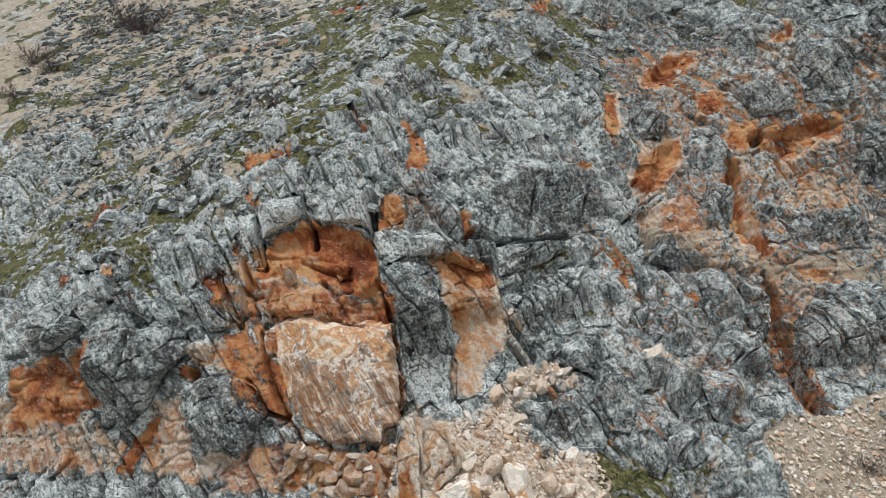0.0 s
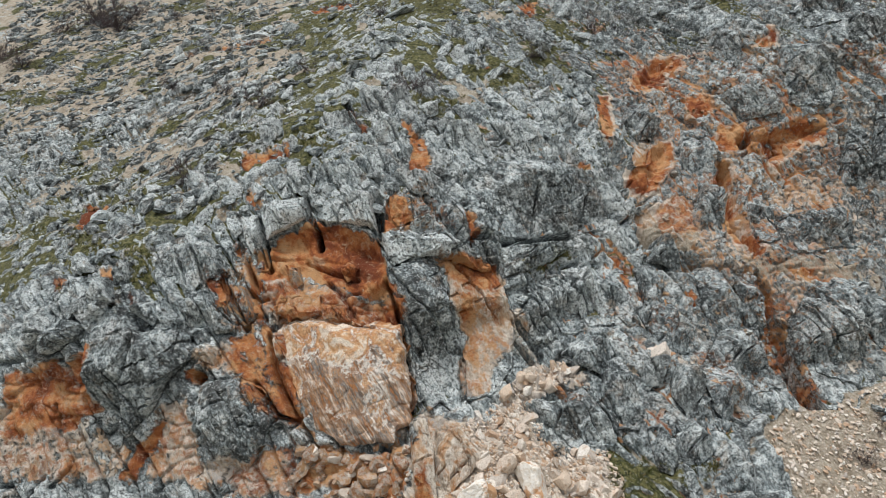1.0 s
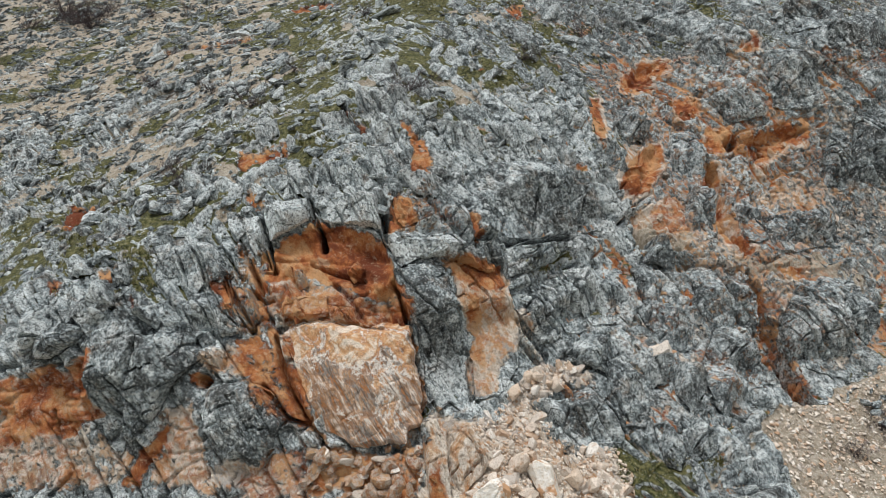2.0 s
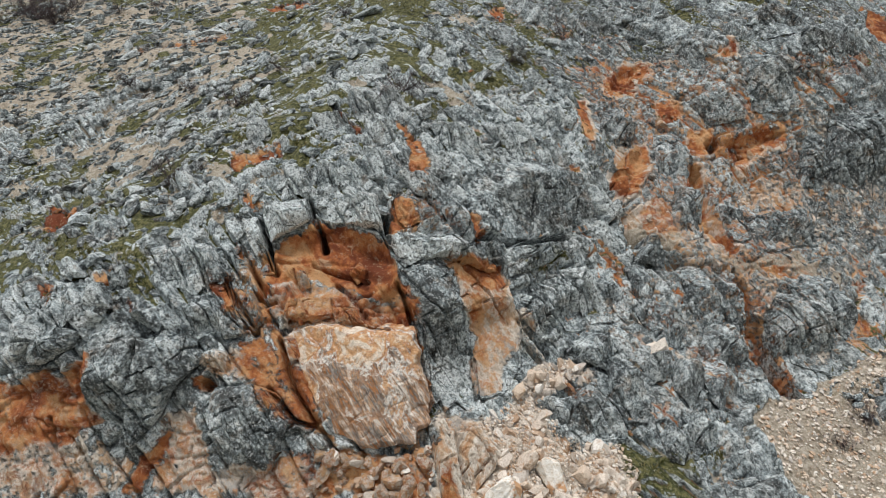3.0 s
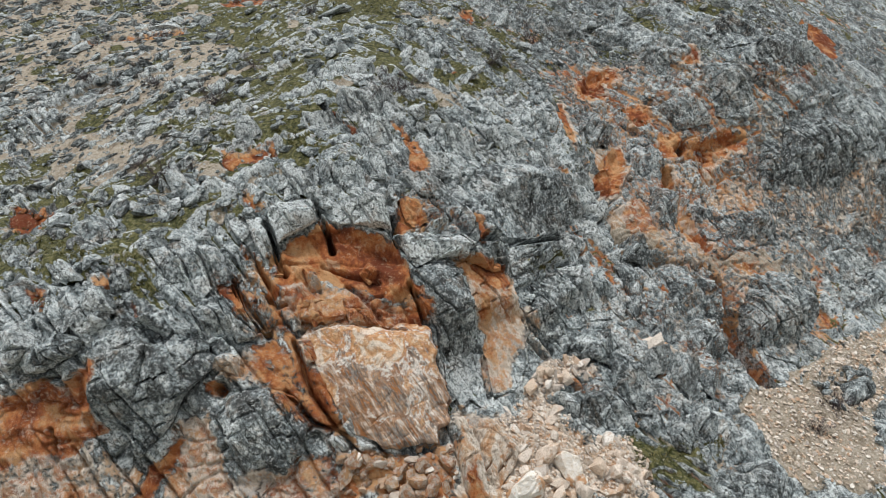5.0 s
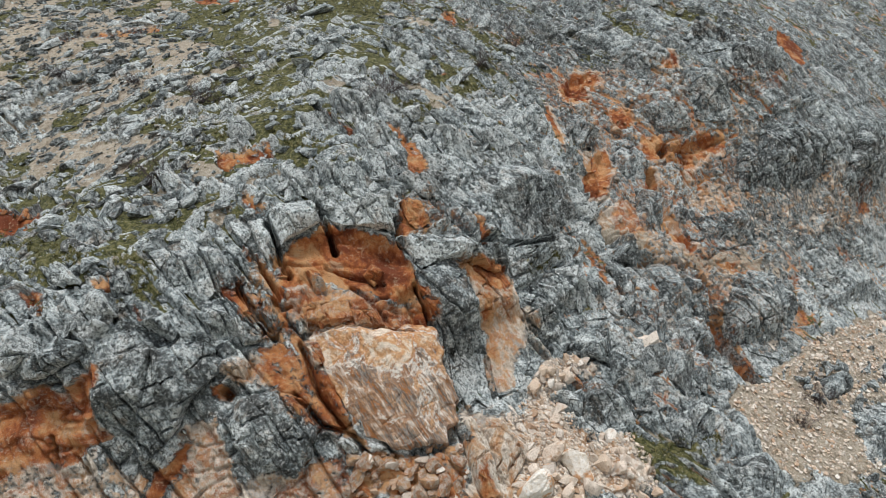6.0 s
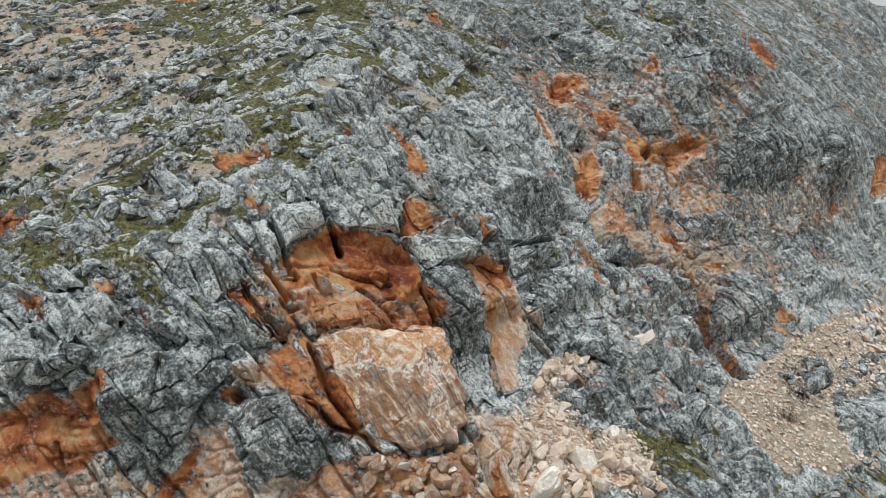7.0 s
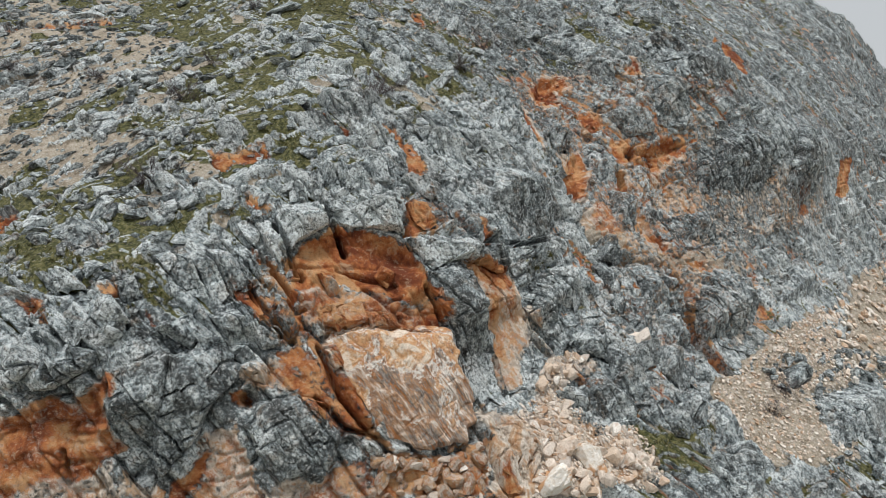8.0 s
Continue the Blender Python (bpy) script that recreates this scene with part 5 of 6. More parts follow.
block("rock_rib", [(9.35, 7.26), (10.24, 7.44), (10.84, 5.93), (10.72, 4.52), (9.80, 5.01), (9.36, 6.03)], 0.75, "dark grey limestone rib on the steep slope", sharp=8, brow=0.7, joints=0.24, scree=0.1)
block("rock_rib", [(10.89, 7.20), (11.74, 7.39), (11.81, 5.88), (11.64, 4.65), (11.04, 5.30)], 0.75, "dark grey limestone rib on the steep slope", sharp=8, brow=0.7, joints=0.24, scree=0.1)
block("rock_rib", [(12.84, 5.42), (13.85, 6.47), (15.08, 6.65), (15.69, 5.07), (15.74, 3.64), (14.68, 2.73), (13.38, 2.82), (12.88, 3.78)], 0.75, "dark grey limestone rib on the steep slope", sharp=8, brow=0.7, joints=0.24, scree=0.1)
block("rock_rib", [(8.19, 8.57), (8.90, 8.01), (8.56, 7.48), (7.54, 7.69)], 0.75, "dark grey limestone rib on the steep slope", sharp=8, brow=0.7, joints=0.24, scree=0.1)
block("rock_rib", [(11.10, 13.40), (12.05, 13.27), (12.28, 11.74), (11.01, 9.93), (10.07, 10.17), (10.26, 11.70)], 0.75, "dark grey limestone rib on the steep slope", sharp=8, brow=0.7, joints=0.24, scree=0.1)
block("rock_rib", [(10.97, 10.68), (11.61, 10.43), (11.39, 8.74), (10.51, 8.31), (9.99, 9.22)], 0.75, "dark grey limestone rib on the steep slope", sharp=8, brow=0.7, joints=0.24, scree=0.1)
block("rock_rib", [(8.99, 13.72), (9.81, 13.34), (9.25, 12.61), (8.30, 12.82)], 0.75, "dark grey limestone rib on the steep slope", sharp=8, brow=0.7, joints=0.24, scree=0.1)
block("rock_rib", [(12.64, 17.93), (13.98, 18.32), (14.69, 17.85), (14.22, 16.36), (12.81, 16.49)], 0.75, "dark grey limestone rib on the steep slope", sharp=8, brow=0.7, joints=0.24, scree=0.1)
block("rock_rib", [(13.60, 10.96), (14.05, 9.93), (13.71, 8.47), (12.73, 8.37), (12.77, 9.68)], 0.75, "dark grey limestone rib on the steep slope", sharp=8, brow=0.7, joints=0.24, scree=0.1)
block("rock_rib", [(16.96, 1.76), (21.37, 1.72), (24.19, 0.73), (22.72, -0.49), (17.19, -1.13), (14.46, -1.04), (15.20, 0.13)], 0.75, "dark grey limestone rib on the steep slope", sharp=8, brow=0.7, joints=0.24, scree=0.1)
block("rock_rib", [(20.69, 5.98), (26.17, 7.15), (28.45, 6.42), (26.22, 3.78), (20.40, 3.68), (19.29, 4.54)], 0.75, "dark grey limestone rib on the steep slope", sharp=8, brow=0.7, joints=0.24, scree=0.1)
block("rock_rib", [(6.75, 1.67), (9.58, 1.23), (11.26, 0.03), (10.04, -0.36), (6.48, 0.56)], 0.75, "dark grey limestone rib on the steep slope", sharp=8, brow=0.7, joints=0.24, scree=0.1)
block("rock_rib", [(16.20, 2.56), (17.61, 2.69), (17.38, 2.11), (15.95, 1.95)], 0.75, "dark grey limestone rib on the steep slope", sharp=8, brow=0.7, joints=0.24, scree=0.1)
block("clay_block", [(-5.55, 6.75), (-5.06, 6.94), (-4.18, 6.90), (-4.16, 6.45), (-5.06, 6.24), (-5.49, 6.35)], 0.28, "crumbly orange clay-coated limestone block", sharp=4, step=0.03, group="clay-coated blocks")
block("clay_block", [(-4.15, 6.66), (-3.31, 6.59), (-3.16, 6.20), (-4.03, 6.20)], 0.28, "crumbly orange clay-coated limestone block", sharp=4, step=0.03, group="clay-coated blocks")
block("clay_block", [(-2.98, 6.15), (-2.46, 6.05), (-2.33, 5.58), (-2.87, 5.75)], 0.28, "crumbly orange clay-coated limestone block", sharp=4, step=0.03, group="clay-coated blocks")
block("clay_block", [(-5.66, 5.82), (-5.27, 5.85), (-5.00, 5.24), (-5.41, 5.16)], 0.28, "crumbly orange clay-coated limestone block", sharp=4, step=0.03, group="clay-coated blocks")
block("clay_block", [(-5.75, 6.43), (-5.49, 6.62), (-5.51, 6.12), (-5.78, 6.00)], 0.28, "crumbly orange clay-coated limestone block", sharp=4, step=0.03, group="clay-coated blocks")
block("clay_block", [(-5.40, 7.85), (-4.96, 7.79), (-4.79, 7.24), (-5.14, 7.21)], 0.28, "crumbly orange clay-coated limestone block", sharp=4, step=0.03, group="clay-coated blocks")
block("clay_block", [(-3.57, 7.65), (-3.23, 7.98), (-2.97, 7.77), (-3.33, 7.33)], 0.28, "crumbly orange clay-coated limestone block", sharp=4, step=0.03, group="clay-coated blocks")
block("rock_buttress", [(7.60, 16.99), (8.86, 17.61), (8.74, 15.09), (7.66, 12.51), (6.77, 12.62), (6.79, 14.23)], 0.7, "weathered grey limestone buttress on the far cliff", sharp=6, brow=0.7, joints=0.35, scree=0.1, step=0.065)
block("rock_buttress", [(8.21, 14.10), (9.45, 14.77), (9.30, 13.03), (8.74, 11.40), (7.95, 11.42), (7.73, 12.64)], 0.6, "weathered grey limestone buttress on the far cliff", sharp=6, brow=0.7, joints=0.35, scree=0.1, step=0.065)
block("rock_buttress", [(12.97, 14.83), (14.23, 15.27), (15.03, 14.80), (15.13, 13.90), (13.59, 13.59)], 0.6, "weathered grey limestone buttress on the far cliff", sharp=6, brow=0.7, joints=0.35, scree=0.1, step=0.065)
block("rock_buttress", [(16.00, 17.03), (17.56, 17.39), (17.96, 15.66), (17.41, 14.11), (15.74, 14.28)], 0.8, "weathered grey limestone buttress on the far cliff", sharp=6, brow=0.7, joints=0.35, scree=0.1, step=0.065)
block("rock_buttress", [(18.40, 14.42), (18.99, 14.30), (18.97, 11.54), (17.57, 8.77), (17.64, 10.46)], 0.7, "weathered grey limestone buttress on the far cliff", sharp=6, brow=0.7, joints=0.35, scree=0.1, step=0.065)
block("rock_buttress", [(19.61, 14.33), (21.55, 14.92), (21.49, 11.58), (19.68, 8.37), (18.52, 8.84)], 0.7, "weathered grey limestone buttress on the far cliff", sharp=6, brow=0.7, joints=0.35, scree=0.1, step=0.065)
block("rock_buttress", [(22.63, 15.26), (24.25, 15.68), (24.51, 11.63), (22.00, 8.33), (21.17, 9.40)], 0.7, "weathered grey limestone buttress on the far cliff", sharp=6, brow=0.7, joints=0.35, scree=0.1, step=0.065)
block("rock_buttress", [(13.66, 9.31), (17.15, 9.62), (17.19, 8.11), (13.98, 7.96)], 0.6, "weathered grey limestone buttress on the far cliff", sharp=6, brow=0.7, joints=0.35, scree=0.1, step=0.065)
block("rock_buttress", [(19.45, 18.48), (23.19, 19.88), (23.61, 18.08), (20.30, 16.33), (18.92, 16.82)], 0.7, "weathered grey limestone buttress on the far cliff", sharp=6, brow=0.7, joints=0.35, scree=0.1, step=0.065)
block("rock_buttress", [(18.21, 19.96), (21.15, 20.74), (19.51, 18.56), (17.41, 18.12)], 0.6, "weathered grey limestone buttress on the far cliff", sharp=6, brow=0.7, joints=0.35, scree=0.1, step=0.065)
block("rock_buttress", [(6.84, 7.53), (7.81, 7.59), (7.71, 6.18), (6.95, 5.91)], 0.6, "weathered grey limestone buttress on the far cliff", sharp=6, brow=0.7, joints=0.35, scree=0.1, step=0.065)
block("rock_buttress", [(15.13, 6.60), (16.87, 6.76), (17.41, 5.20), (16.45, 4.42)], 0.6, "weathered grey limestone buttress on the far cliff", sharp=6, brow=0.7, joints=0.35, scree=0.1, step=0.065)
block("rock_buttress", [(14.05, 7.17), (17.24, 7.39), (15.95, 4.78), (14.98, 3.22), (13.58, 3.78)], 0.6, "weathered grey limestone buttress on the far cliff", sharp=6, brow=0.7, joints=0.35, scree=0.1, step=0.065)
block("rock_buttress", [(10.06, 5.26), (11.48, 5.35), (11.92, 3.30), (8.41, 3.34), (7.71, 4.16)], 0.6, "weathered grey limestone buttress on the far cliff", sharp=6, brow=0.7, joints=0.35, scree=0.1, step=0.065)
block("rock_buttress", [(20.95, 14.92), (23.58, 15.42), (23.70, 12.09), (21.14, 8.88), (19.40, 9.50)], 0.7, "weathered grey limestone buttress on the far cliff", sharp=6, brow=0.7, joints=0.35, scree=0.1, step=0.065)
block("rock_buttress", [(29.22, 15.99), (34.16, 16.90), (31.46, 12.35), (27.58, 8.78), (25.89, 11.15)], 0.7, "weathered grey limestone buttress on the far cliff", sharp=6, brow=0.7, joints=0.35, scree=0.1, step=0.065)
block("rock_outcrop", [(-3.50, 14.97), (-2.52, 15.50), (-1.87, 13.95), (-1.85, 12.23), (-2.66, 12.41), (-3.17, 13.48)], 0.6, "pale grey fractured limestone outcrop on the slope", sharp=6, brow=0.55, joints=0.4, lighter=0.35)
block("rock_outcrop", [(-0.59, 13.41), (0.60, 13.72), (1.53, 12.11), (2.40, 11.23), (1.54, 11.18), (0.23, 11.99)], 0.5, "pale grey fractured limestone outcrop on the slope", sharp=6, brow=0.55, joints=0.4, lighter=0.35)
block("rock_outcrop", [(1.51, 13.49), (2.58, 13.31), (3.85, 11.48), (2.93, 11.42)], 0.5, "pale grey fractured limestone outcrop on the slope", sharp=6, brow=0.55, joints=0.4, lighter=0.35)
block("rock_outcrop", [(3.71, 14.73), (5.05, 15.19), (5.73, 12.48), (5.63, 11.55), (4.29, 12.38)], 0.5, "pale grey fractured limestone outcrop on the slope", sharp=6, brow=0.55, joints=0.4, lighter=0.35)
block("rock_outcrop", [(-2.92, 11.95), (-1.93, 12.00), (-1.56, 11.14), (-2.63, 10.92)], 0.5, "pale grey fractured limestone outcrop on the slope", sharp=6, brow=0.55, joints=0.4, lighter=0.35)
block("rock_outcrop", [(-4.85, 13.56), (-3.62, 13.63), (-3.31, 12.86), (-4.55, 12.65)], 0.5, "pale grey fractured limestone outcrop on the slope", sharp=6, brow=0.55, joints=0.4, lighter=0.35)
block("rock_outcrop", [(-4.60, 11.33), (-3.80, 11.50), (-3.05, 11.12), (-2.92, 10.47), (-3.87, 10.58), (-4.59, 10.50)], 0.5, "pale grey fractured limestone outcrop on the slope", sharp=6, brow=0.55, joints=0.4, lighter=0.35)
block("rock_outcrop", [(-5.79, 11.13), (-4.90, 11.20), (-4.79, 10.31), (-5.58, 10.16)], 0.5, "pale grey fractured limestone outcrop on the slope", sharp=6, brow=0.55, joints=0.4, lighter=0.35)
block("rock_outcrop", [(-2.80, 13.33), (-1.73, 13.43), (-1.70, 12.12), (-2.53, 12.11)], 0.5, "pale grey fractured limestone outcrop on the slope", sharp=6, brow=0.55, joints=0.4, lighter=0.35)
block("rock_outcrop", [(-1.87, 10.92), (-0.62, 11.10), (-0.37, 10.23), (-1.18, 10.22)], 0.6, "pale grey fractured limestone outcrop on the slope", sharp=6, brow=0.55, joints=0.4, lighter=0.35)
block("rock_outcrop", [(-9.98, 8.41), (-8.89, 8.80), (-7.92, 8.46), (-7.47, 7.61), (-8.62, 7.14), (-9.59, 7.74)], 0.5, "pale grey fractured limestone outcrop on the slope", sharp=6, brow=0.55, joints=0.4, lighter=0.35)
block("rock_outcrop", [(-9.18, 7.42), (-8.35, 7.46), (-7.39, 6.04), (-8.20, 6.00)], 0.5, "pale grey fractured limestone outcrop on the slope", sharp=6, brow=0.55, joints=0.4, lighter=0.35)
block("rock_outcrop", [(-12.12, 7.26), (-11.19, 7.35), (-10.81, 6.70), (-11.58, 6.58)], 0.5, "pale grey fractured limestone outcrop on the slope", sharp=6, brow=0.55, joints=0.4, lighter=0.35)
block("rock_outcrop", [(-14.16, 5.94), (-13.35, 6.49), (-12.38, 6.08), (-13.02, 5.72), (-13.77, 5.07)], 0.5, "pale grey fractured limestone outcrop on the slope", sharp=6, brow=0.55, joints=0.4, lighter=0.35)
block("rock_outcrop", [(-10.25, 6.51), (-9.30, 6.82), (-8.20, 5.94), (-9.02, 5.81)], 0.5, "pale grey fractured limestone outcrop on the slope", sharp=6, brow=0.55, joints=0.4, lighter=0.35)
block("rock_outcrop", [(-13.23, 7.88), (-12.44, 8.05), (-11.87, 7.58), (-12.75, 7.47)], 0.5, "pale grey fractured limestone outcrop on the slope", sharp=6, brow=0.55, joints=0.4, lighter=0.35)
block("rock_outcrop", [(-11.28, 7.93), (-10.68, 8.01), (-10.52, 7.37), (-11.02, 7.29)], 0.5, "pale grey fractured limestone outcrop on the slope", sharp=6, brow=0.55, joints=0.4, lighter=0.35)
block("rock_outcrop", [(-10.09, 11.21), (-9.00, 11.41), (-8.35, 10.22), (-9.30, 9.92)], 0.5, "pale grey fractured limestone outcrop on the slope", sharp=6, brow=0.55, joints=0.4, lighter=0.35)
block("rock_outcrop", [(-13.04, 9.10), (-11.88, 9.67), (-10.93, 9.14), (-11.92, 8.59)], 0.5, "pale grey fractured limestone outcrop on the slope", sharp=6, brow=0.55, joints=0.4, lighter=0.35)
block("rock_pillar", [(-1.36, 3.40), (-0.93, 3.54), (-0.64, 2.83), (-0.64, 2.11), (-0.60, 1.66), (-1.18, 1.75), (-1.32, 2.64)], 0.5, "toppled limestone pillar with a pale rusty face", sharp=6)
block("rock_rib", [(-0.54, 3.19), (0.11, 3.22), (0.82, 2.59), (0.32, 2.28), (-0.27, 1.86), (-0.64, 2.11)], 0.5, "dark limestone rib rising from the rubble", sharp=4)
block("stone", [(-7.45, 12.70), (-7.27, 13.38), (-6.74, 13.35), (-6.41, 12.65), (-6.85, 12.25), (-7.26, 12.32)], 0.7, "large pale grey boulder on the clayey slope", sharp=3, lighter=0.7, joints=0.2)
block("stone", [(1.61, 2.29), (1.95, 2.44), (2.29, 2.42), (2.71, 1.86), (2.47, 1.59), (1.92, 1.68)], 0.8, "big white broken limestone boulder on rubble", sharp=7, brow=0.6, joints=0.05, shards=0, material=WHITE)
block("stone", [(-0.13, 1.76), (0.40, 2.00), (1.00, 2.04), (1.08, 1.79), (0.90, 1.55), (-0.06, 1.53)], 0.75, "big cream broken limestone boulder on rubble", sharp=7, brow=0.6, joints=0.05, shards=0, material=WHITE)
block("stone", [(1.03, 2.43), (1.39, 2.59), (1.70, 2.54), (1.73, 2.33), (1.38, 2.19), (1.07, 2.24)], 0.6, "tan broken limestone boulder on rubble", sharp=6, brow=0.6, joints=0.05, shards=0, material=RUBBLE)
block("stone", [(6.48, 5.11), (6.85, 5.18), (7.30, 5.03), (7.00, 4.86), (6.45, 4.93)], 0.5, "rounded pinkish stone on the dark rib", sharp=3, joints=0.05, shards=0, material=RUBBLE)

block("stone_plate", [(-1.35, 9.11), (-1.11, 9.18), (-0.65, 9.16), (-0.42, 8.97), (-0.85, 8.84), (-1.20, 8.88)], 0.85, "flat grey limestone plate lying on the ledge", sharp=6, joints=0.03, shards=0, lighter=0.3)


hillside()


# ---- loose stones ----
def bedding(x, z):
    return 30 if (z > 9.5 - 0.3 * (x + 8) and x < -5) else -60


def heap(name, spots, shapes, label, category, material, seed, sink=0.25, flat=(1, 0.6, 0.6), zoned=True, spin=20, tone=0.45):
    """Very many small stones, joined."""
    rng = np.random.default_rng(seed)
    vs, fs, base = [], [], 0
    for x, z, size in spots:
        co, tri = shapes[rng.integers(len(shapes))]
        m = frame_on_slope(x, z, bedding(x, z) + rng.normal() * spin, rng)
        sc = size * np.array(flat) * rng.uniform(0.75, 1.3, 3)
        v = (co * sc) @ m.T + ground_at(x, z) + m[:, 2] * size * sink
        vs.append(v), fs.append(tri + base)
        base += len(v)
    v = np.concatenate(vs)
    me = put_mesh(name, v, np.concatenate(fs), smooth=False)
    tone_of(me, np.full(len(v), tone))
    if not zoned:
        colour_zone(me, np.zeros((len(v), 4)))
    if zoned:
        q = zones(v[:, 0], v[:, 2])[:, :4].copy()
        q[:, CLAY] *= 0.6
        q[:, EARTH] *= 0.3
        q[:, MOSS] *= 0.4
        colour_zone(me, q)
    me.materials.append(material)
    return tagged(new(name, me), label, category, kind="stuff")


def scatter(outline, count, lo, hi, seed, power=2.5):
    """Random spots in an outline, small sizes the commonest."""
    rng = np.random.default_rng(seed)
    o = np.array(outline)
    out = []
    while len(out) < count:
        x, z = rng.uniform(o[:, 0].min(), o[:, 0].max(), 200), rng.uniform(o[:, 1].min(), o[:, 1].max(), 200)
        ok = inside(outline, x, z) > 0
        for a, b in zip(x[ok], z[ok]):
            out.append((a, b, lo + (hi - lo) * rng.uniform() ** power))
    return out[:count]


def loose(name, spots, shapes, label, category, group, seed, material, flat=(1, 0.75, 0.7), amounts=(0, 0, 0, 0), rise=0.12):
    """Stones that can be told apart, each an object; alike ones share a mesh."""
    rng = np.random.default_rng(seed)
    meshes = [stone_mesh(name, shape, material, 0.35 + 0.06 * i, amounts) for i, shape in enumerate(shapes)]
    for x, z, size in spots:
        ob = new(name, meshes[rng.integers(len(meshes))])
        m = frame_on_slope(x, z, rng.uniform(0, 180), rng, 0.5)
        sc = size * np.array(flat) * rng.uniform(0.75, 1.3, 3)
        mat = Matrix([[*(m[i] * sc), 0] for i in range(3)] + [[0, 0, 0, 1]])
        mat.translation = Vector(ground_at(x, z) + m[:, 2] * size * rise)
        ob.matrix_world = mat
        tagged(ob, label, category, group)


FAN = [(1.26, 3.66), (2.57, 4.67), (3.57, 4.90), (4.00, 4.50), (2.39, 3.77), (2.62, 2.77), (4.41, 2.66), (4.73, 1.98), (4.44, 1.20), (-0.53, 1.55), (0.71, 2.39), (0.12, 3.27)]
FOOT = [(-4.79, 2.78), (-3.82, 2.93), (-2.55, 2.81), (-1.86, 3.20), (-1.27, 2.79), (-1.37, 1.61), (-5.12, 1.41)]
loose("rubble_stone", scatter(FAN, 210, 0.16, 0.75, 1, 2), PEBBLES, "broken cream limestone stone in the rubble fan", "stone", "rubble stones", 2, RUBBLE)
loose("rubble_stone", scatter(FOOT, 28, 0.18, 0.6, 43, 2), PEBBLES, "cream broken stone lying below the boulder", "stone", "stones below the boulder", 44, RUBBLE, rise=0.2)
loose("rubble_stone", scatter(FOOT, 70, 0.22, 0.85, 3, 2), PEBBLES, "rust-stained broken stone below the boulder", "stone", "stones below the boulder", 4, HILL, amounts=(0.5, 0, 0, 1), rise=0.18)
heap("gravel", scatter(FAN, 4600, 0.035, 0.17, 5), CHIPS, "pale angular limestone gravel in the rubble fan", "gravel", RUBBLE, 7, zoned=False)
SCREE = [(11.43, 2.75), (13.56, 2.73), (15.91, 3.54), (18.64, 4.24), (25.34, 4.48), (16.37, -0.22), (10.95, 0.33), (9.82, 2.12)]
heap("scree", scatter(SCREE, 7000, 0.025, 0.22, 8, 3.5), CHIPS, "tan gravel and small stones on the scree", "scree", RUBBLE, 9, zoned=False, flat=(1, 0.8, 0.65), spin=90)

BANK = [(14.76, 3.02), (19.80, 3.52), (26.96, 1.56), (25.73, 0.26), (16.35, -1.47), (10.87, -0.58), (15.48, 0.10), (16.25, 1.80), (15.02, 2.01)]
heap("scree_stones", scatter(BANK, 420, 0.1, 0.7, 41, 2), PEBBLES, "dark limestone stones lying on the scree", "stones", HILL, 42, zoned=False, flat=(1, 0.75, 0.7), spin=90)

FAR_SCREE = [(19, 1.5), (25, 4.2), (36, 5.8), (42, 6), (34, -0.5), (24, -1)]
heap("scree_stones", scatter(FAR_SCREE, 1300, 0.08, 0.6, 61, 3), CHIPS, "cream and tan broken stones on the far scree", "stones", RUBBLE, 62, zoned=False, flat=(1, 0.75, 0.6), spin=90)

# outcropping stones all over the karst slope
SLOPE = [(-20, 5.5), (-13, 5.8), (-8, 8.0), (-4, 9.6), (0, 9.8), (5, 9.6), (9, 12), (13, 14), (24, 18), (30, 27), (-30, 27), (-28, 12)]
FACE = [(-14, 4.8), (-8, 6), (-6, 8), (-7.5, 9), (-14, 8)]
STEEP = [(3, 4), (6, 2.5), (9, 3), (20, 5), (26, 8), (26, 16), (14, 14), (8, 11), (4.5, 9)]
heap("outcrop_stones", scatter(SLOPE, 1500, 0.25, 0.75, 11, 2) + scatter(FACE, 160, 0.2, 0.5, 12) + scatter(STEEP, 350, 0.2, 0.55, 13), PEBBLES, "jagged grey limestone stones between soil and moss", "stones", HILL, 14, sink=0.05, flat=(1.15, 0.75, 0.55))
heap("outcrop_chips", scatter(SLOPE, 4800, 0.09, 0.32, 15, 1.6) + scatter(STEEP, 900, 0.08, 0.28, 16), CHIPS, "small broken grey limestone stones between the rocks", "stones", HILL, 17, sink=0.1, flat=(1.1, 0.8, 0.6), tone=0.6)


def open_spots(outline, count, lo, hi, seed):
    """Spots on rock, away from clay, scree and rubble."""
    spots = scatter(outline, count * 2, lo, hi, seed, 1.6)
    q = zones(np.array([a[0] for a in spots]), np.array([a[1] for a in spots]))
    return [a for a, b in zip(spots, q) if b[CLAY] < 0.3 and b[EARTH] < 0.3 and b[FRESH] < 0.3][:count]


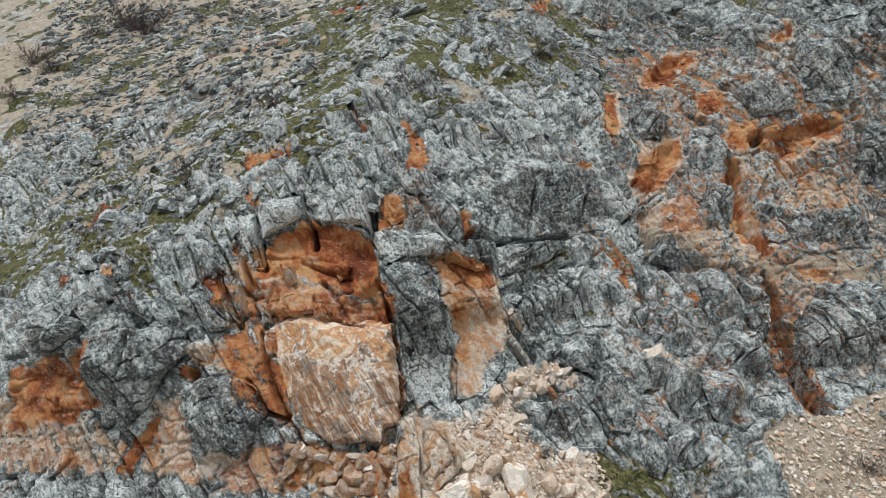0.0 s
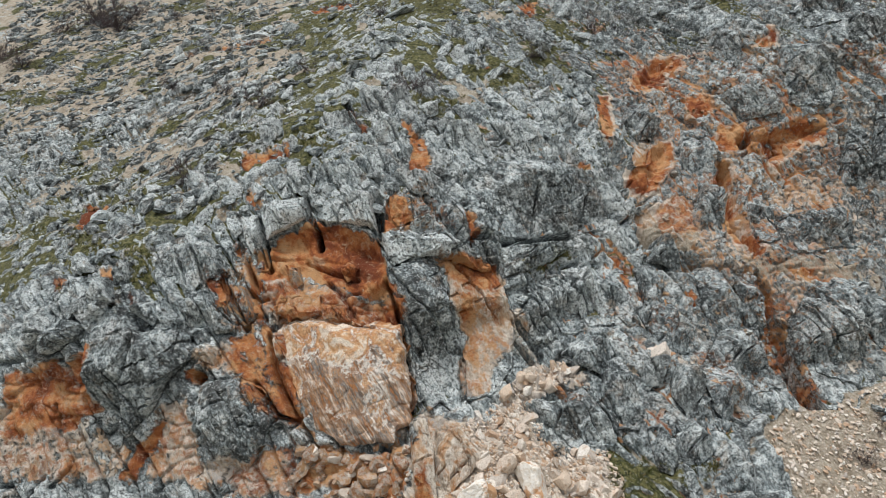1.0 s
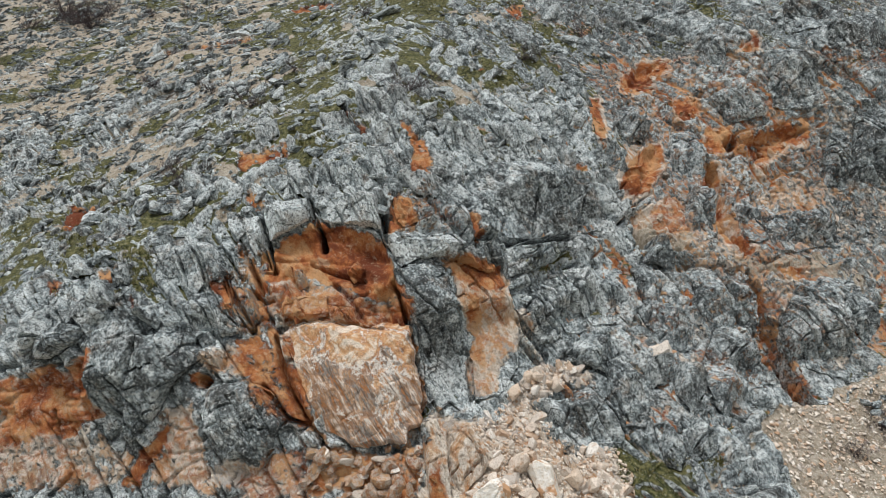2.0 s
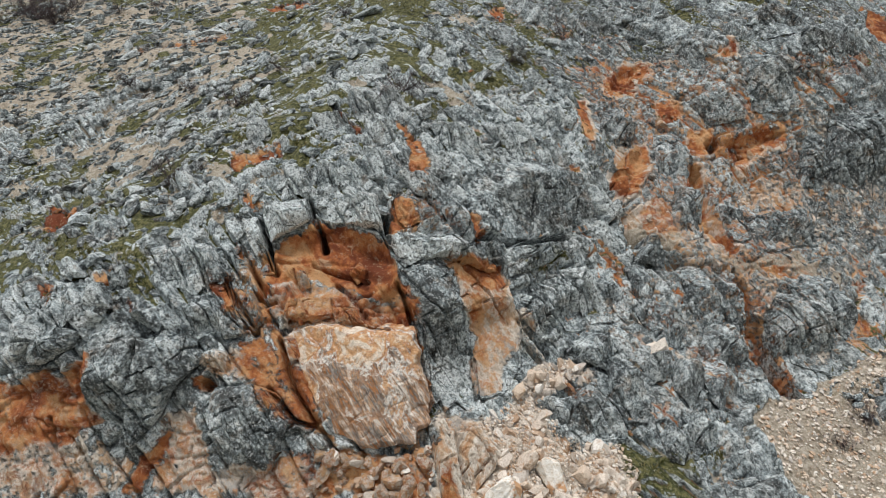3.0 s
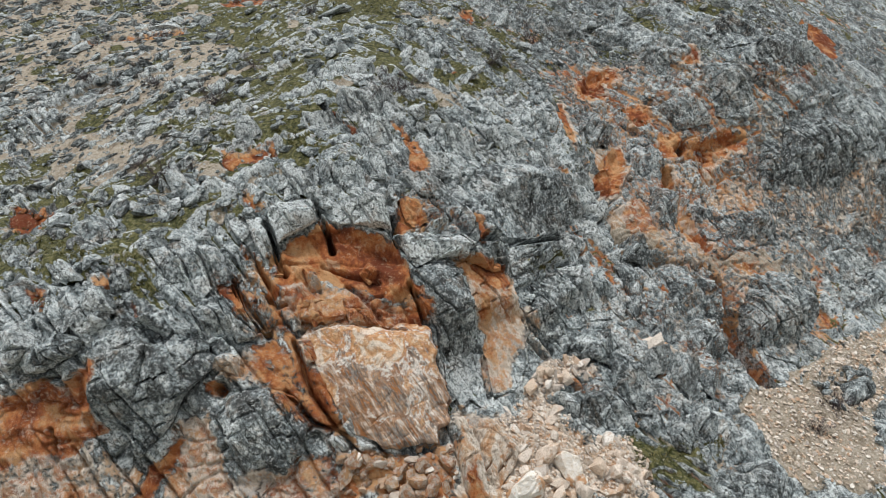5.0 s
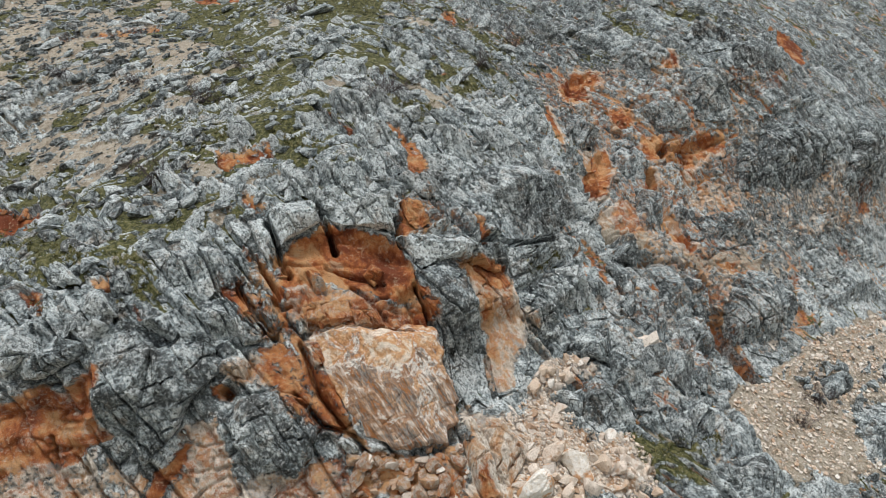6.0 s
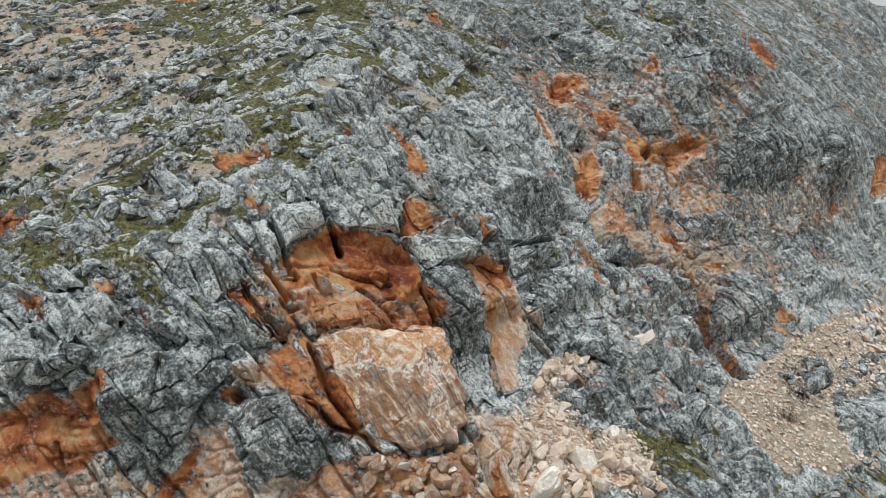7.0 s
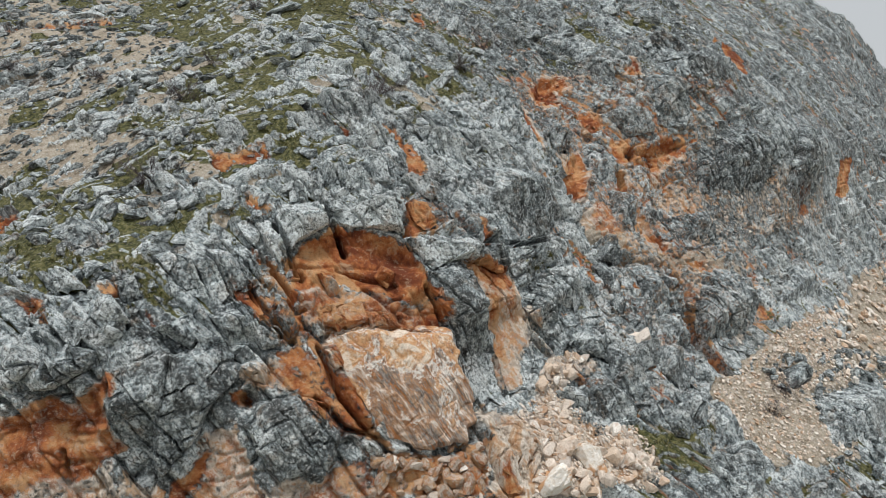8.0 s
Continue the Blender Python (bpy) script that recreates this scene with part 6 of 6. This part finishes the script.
NEAR_SLOPE = [(-13, 6.5), (-8, 8.2), (-4, 9.8), (0, 10), (4.5, 11.5), (7, 13), (10, 15), (8, 18), (-8, 18), (-14, 13)]
loose("limestone_rock", open_spots(NEAR_SLOPE, 190, 0.45, 1.15, 21), SHAPES, "jagged grey limestone rock jutting from the slope", "rock", "outcropping rocks", 22, HILL, flat=(1.2, 0.75, 0.6))
FAR_SLOPE = [(-14, 13), (-8, 18), (8, 18), (12, 17), (20, 19), (26, 27), (-24, 27), (-20, 14)]
loose("limestone_rock", open_spots(FAR_SLOPE, 105, 0.6, 1.6, 23), PEBBLES, "weathered grey limestone rock on the upper slope", "rock", "upper slope rocks", 24, HILL, flat=(1.2, 0.6, 0.55))


# ---- plants ----
def twig_paint():
    p = Paint("bare_twigs")
    n = p.noise(20, 3)
    return p.done(p.ramp(n, (0.35, (0.05, 0.04, 0.045)), (0.65, (0.13, 0.1, 0.1))), 0.9)


def grass_paint():
    p = Paint("dry_grass")
    g = p.t.nodes.new("ShaderNodeNewGeometry")
    return p.done(p.ramp(g.outputs["Random Per Island"], (0.1, (0.05, 0.06, 0.018)), (0.5, (0.12, 0.12, 0.04)), (0.9, (0.26, 0.22, 0.11))), 0.9)


TWIG, GRASS = twig_paint(), grass_paint()


def tubes(paths, sides=3):
    """Tapered stems along paths of (point, radius)."""
    vs, fs = [], []
    for path in paths:
        for k, (at, r) in enumerate(path):
            base = len(vs)
            for q in range(sides):
                a = 2 * math.pi * q / sides
                vs.append((at[0] + r * math.cos(a), at[1] + r * math.sin(a), at[2]))
            if k:
                for q in range(sides):
                    fs.append((base - sides + q, base - sides + (q + 1) % sides, base + (q + 1) % sides, base + q))
    return np.array(vs), np.array(fs)


def shrub(x, z, size, seed, label):
    rng = np.random.default_rng(seed)
    foot = ground_at(x, z) - np.array([0, 0, 0.05])
    root = new("shrub")
    root.location = foot
    stems, twigs = [], []
    for _ in range(16):
        d = np.array([rng.normal() * 0.8, rng.normal() * 0.7 - 0.25, rng.uniform(0.25, 0.8)])
        at, path = np.zeros(3), []
        for k in range(5):
            path.append((at.copy(), size * 0.013 * (1 - k / 6)))
            d = d + rng.normal(size=3) * 0.25
            at = at + d / np.linalg.norm(d) * size * 0.2
            for _ in range(7):
                e, b, tw = d + rng.normal(size=3) * 0.9, at.copy(), []
                for j in range(3):
                    tw.append((b.copy(), size * 0.0055 * (1 - j / 5)))
                    e = e + rng.normal(size=3) * 0.35
                    b = b + e / np.linalg.norm(e) * size * 0.15
                twigs.append(tw)
        stems.append(path)
    for nm, paths in (("branchwork", stems), ("crown", twigs)):
        me = put_mesh(nm, *tubes(paths))
        me.materials.append(TWIG)
        new(nm, me).parent = root
    return tagged(root, label, "shrub", "bare shrubs")


BUSH = "leafless dark purple-brown shrub among the rocks"
for i, (x, z, size) in enumerate((
        (-1.25, 14.28, 1.3), (-8.21, 14.23, 1.3), (-9.83, 10.75, 1.3), (-15.04, 16.21, 0.9), (4.24, 16.47, 0.9),
        (-10.96, 15.79, 0.9), (8.54, 18.79, 1.2), (-24.90, 25.86, 1.8), (-26.74, 24.32, 2.6), (-28.51, 25.35, 2.6), (-25.11, 23.66, 2.2),
        (-19.94, 24.36, 1.0), (-17.46, 25.45, 0.9), (-6.30, 16.37, 0.8), (13.40, 1.46, 0.7), (15.14, 1.97, 0.9),
        (-34.68, 21.25, 2.4), (-30.66, 19.71, 2.0), (-31.54, 24.48, 2.0), (-30.63, 16.96, 1.5), (-2.83, 21.24, 0.8))):
    shrub(x, z, size, 100 + i, BUSH)


def tufts(spots, seed):
    rng = np.random.default_rng(seed)
    vs, fs = [], []
    for x, z, size in spots:
        foot = ground_at(x, z)
        for _ in range(14):
            d = np.array([rng.normal() * 0.5, rng.normal() * 0.5 - 0.2, 1.0]) * size
            side = np.array([rng.normal(), rng.normal(), 0]) * size * 0.1
            o = foot + rng.normal(size=3) * size * 0.3
            b = len(vs)
            vs += [o - side, o + side, o + d * 0.6 + side * 0.6, o + d]
            fs.append((b, b + 1, b + 2, b + 3))
    me = put_mesh("grass_tufts", np.array(vs), np.array(fs), smooth=False)
    me.materials.append(GRASS)
    return tagged(new("grass_tufts", me), "short olive and straw-coloured grass tufts on the slope", "grass", kind="stuff")


spots = scatter(SLOPE, 1600, 0.05, 0.13, 31, 1.5)
for kind, outline, amount, soft in ZONES:
    if kind == MOSS:
        spots += scatter(outline, 70, 0.04, 0.13, 32 + len(spots))
tufts(spots, 33)

LEFT_SLOPE = [(-10, 9), (-6, 14), (-8, 20), (-16, 30), (-44, 32), (-34, 20), (-24, 12), (-16, 8)]
heap("slope_stones", scatter(LEFT_SLOPE, 1500, 0.2, 1.0, 51, 2), PEBBLES, "low grey limestone stones strewn over dry soil", "stones", HILL, 52, sink=0.05, flat=(1.3, 0.6, 0.5), tone=0.15)
heap("slope_chips", scatter(LEFT_SLOPE, 4000, 0.06, 0.25, 53, 2), CHIPS, "small pale stone chips strewn over dry soil", "stones", HILL, 54, sink=0.2, zoned=False, tone=0.2)
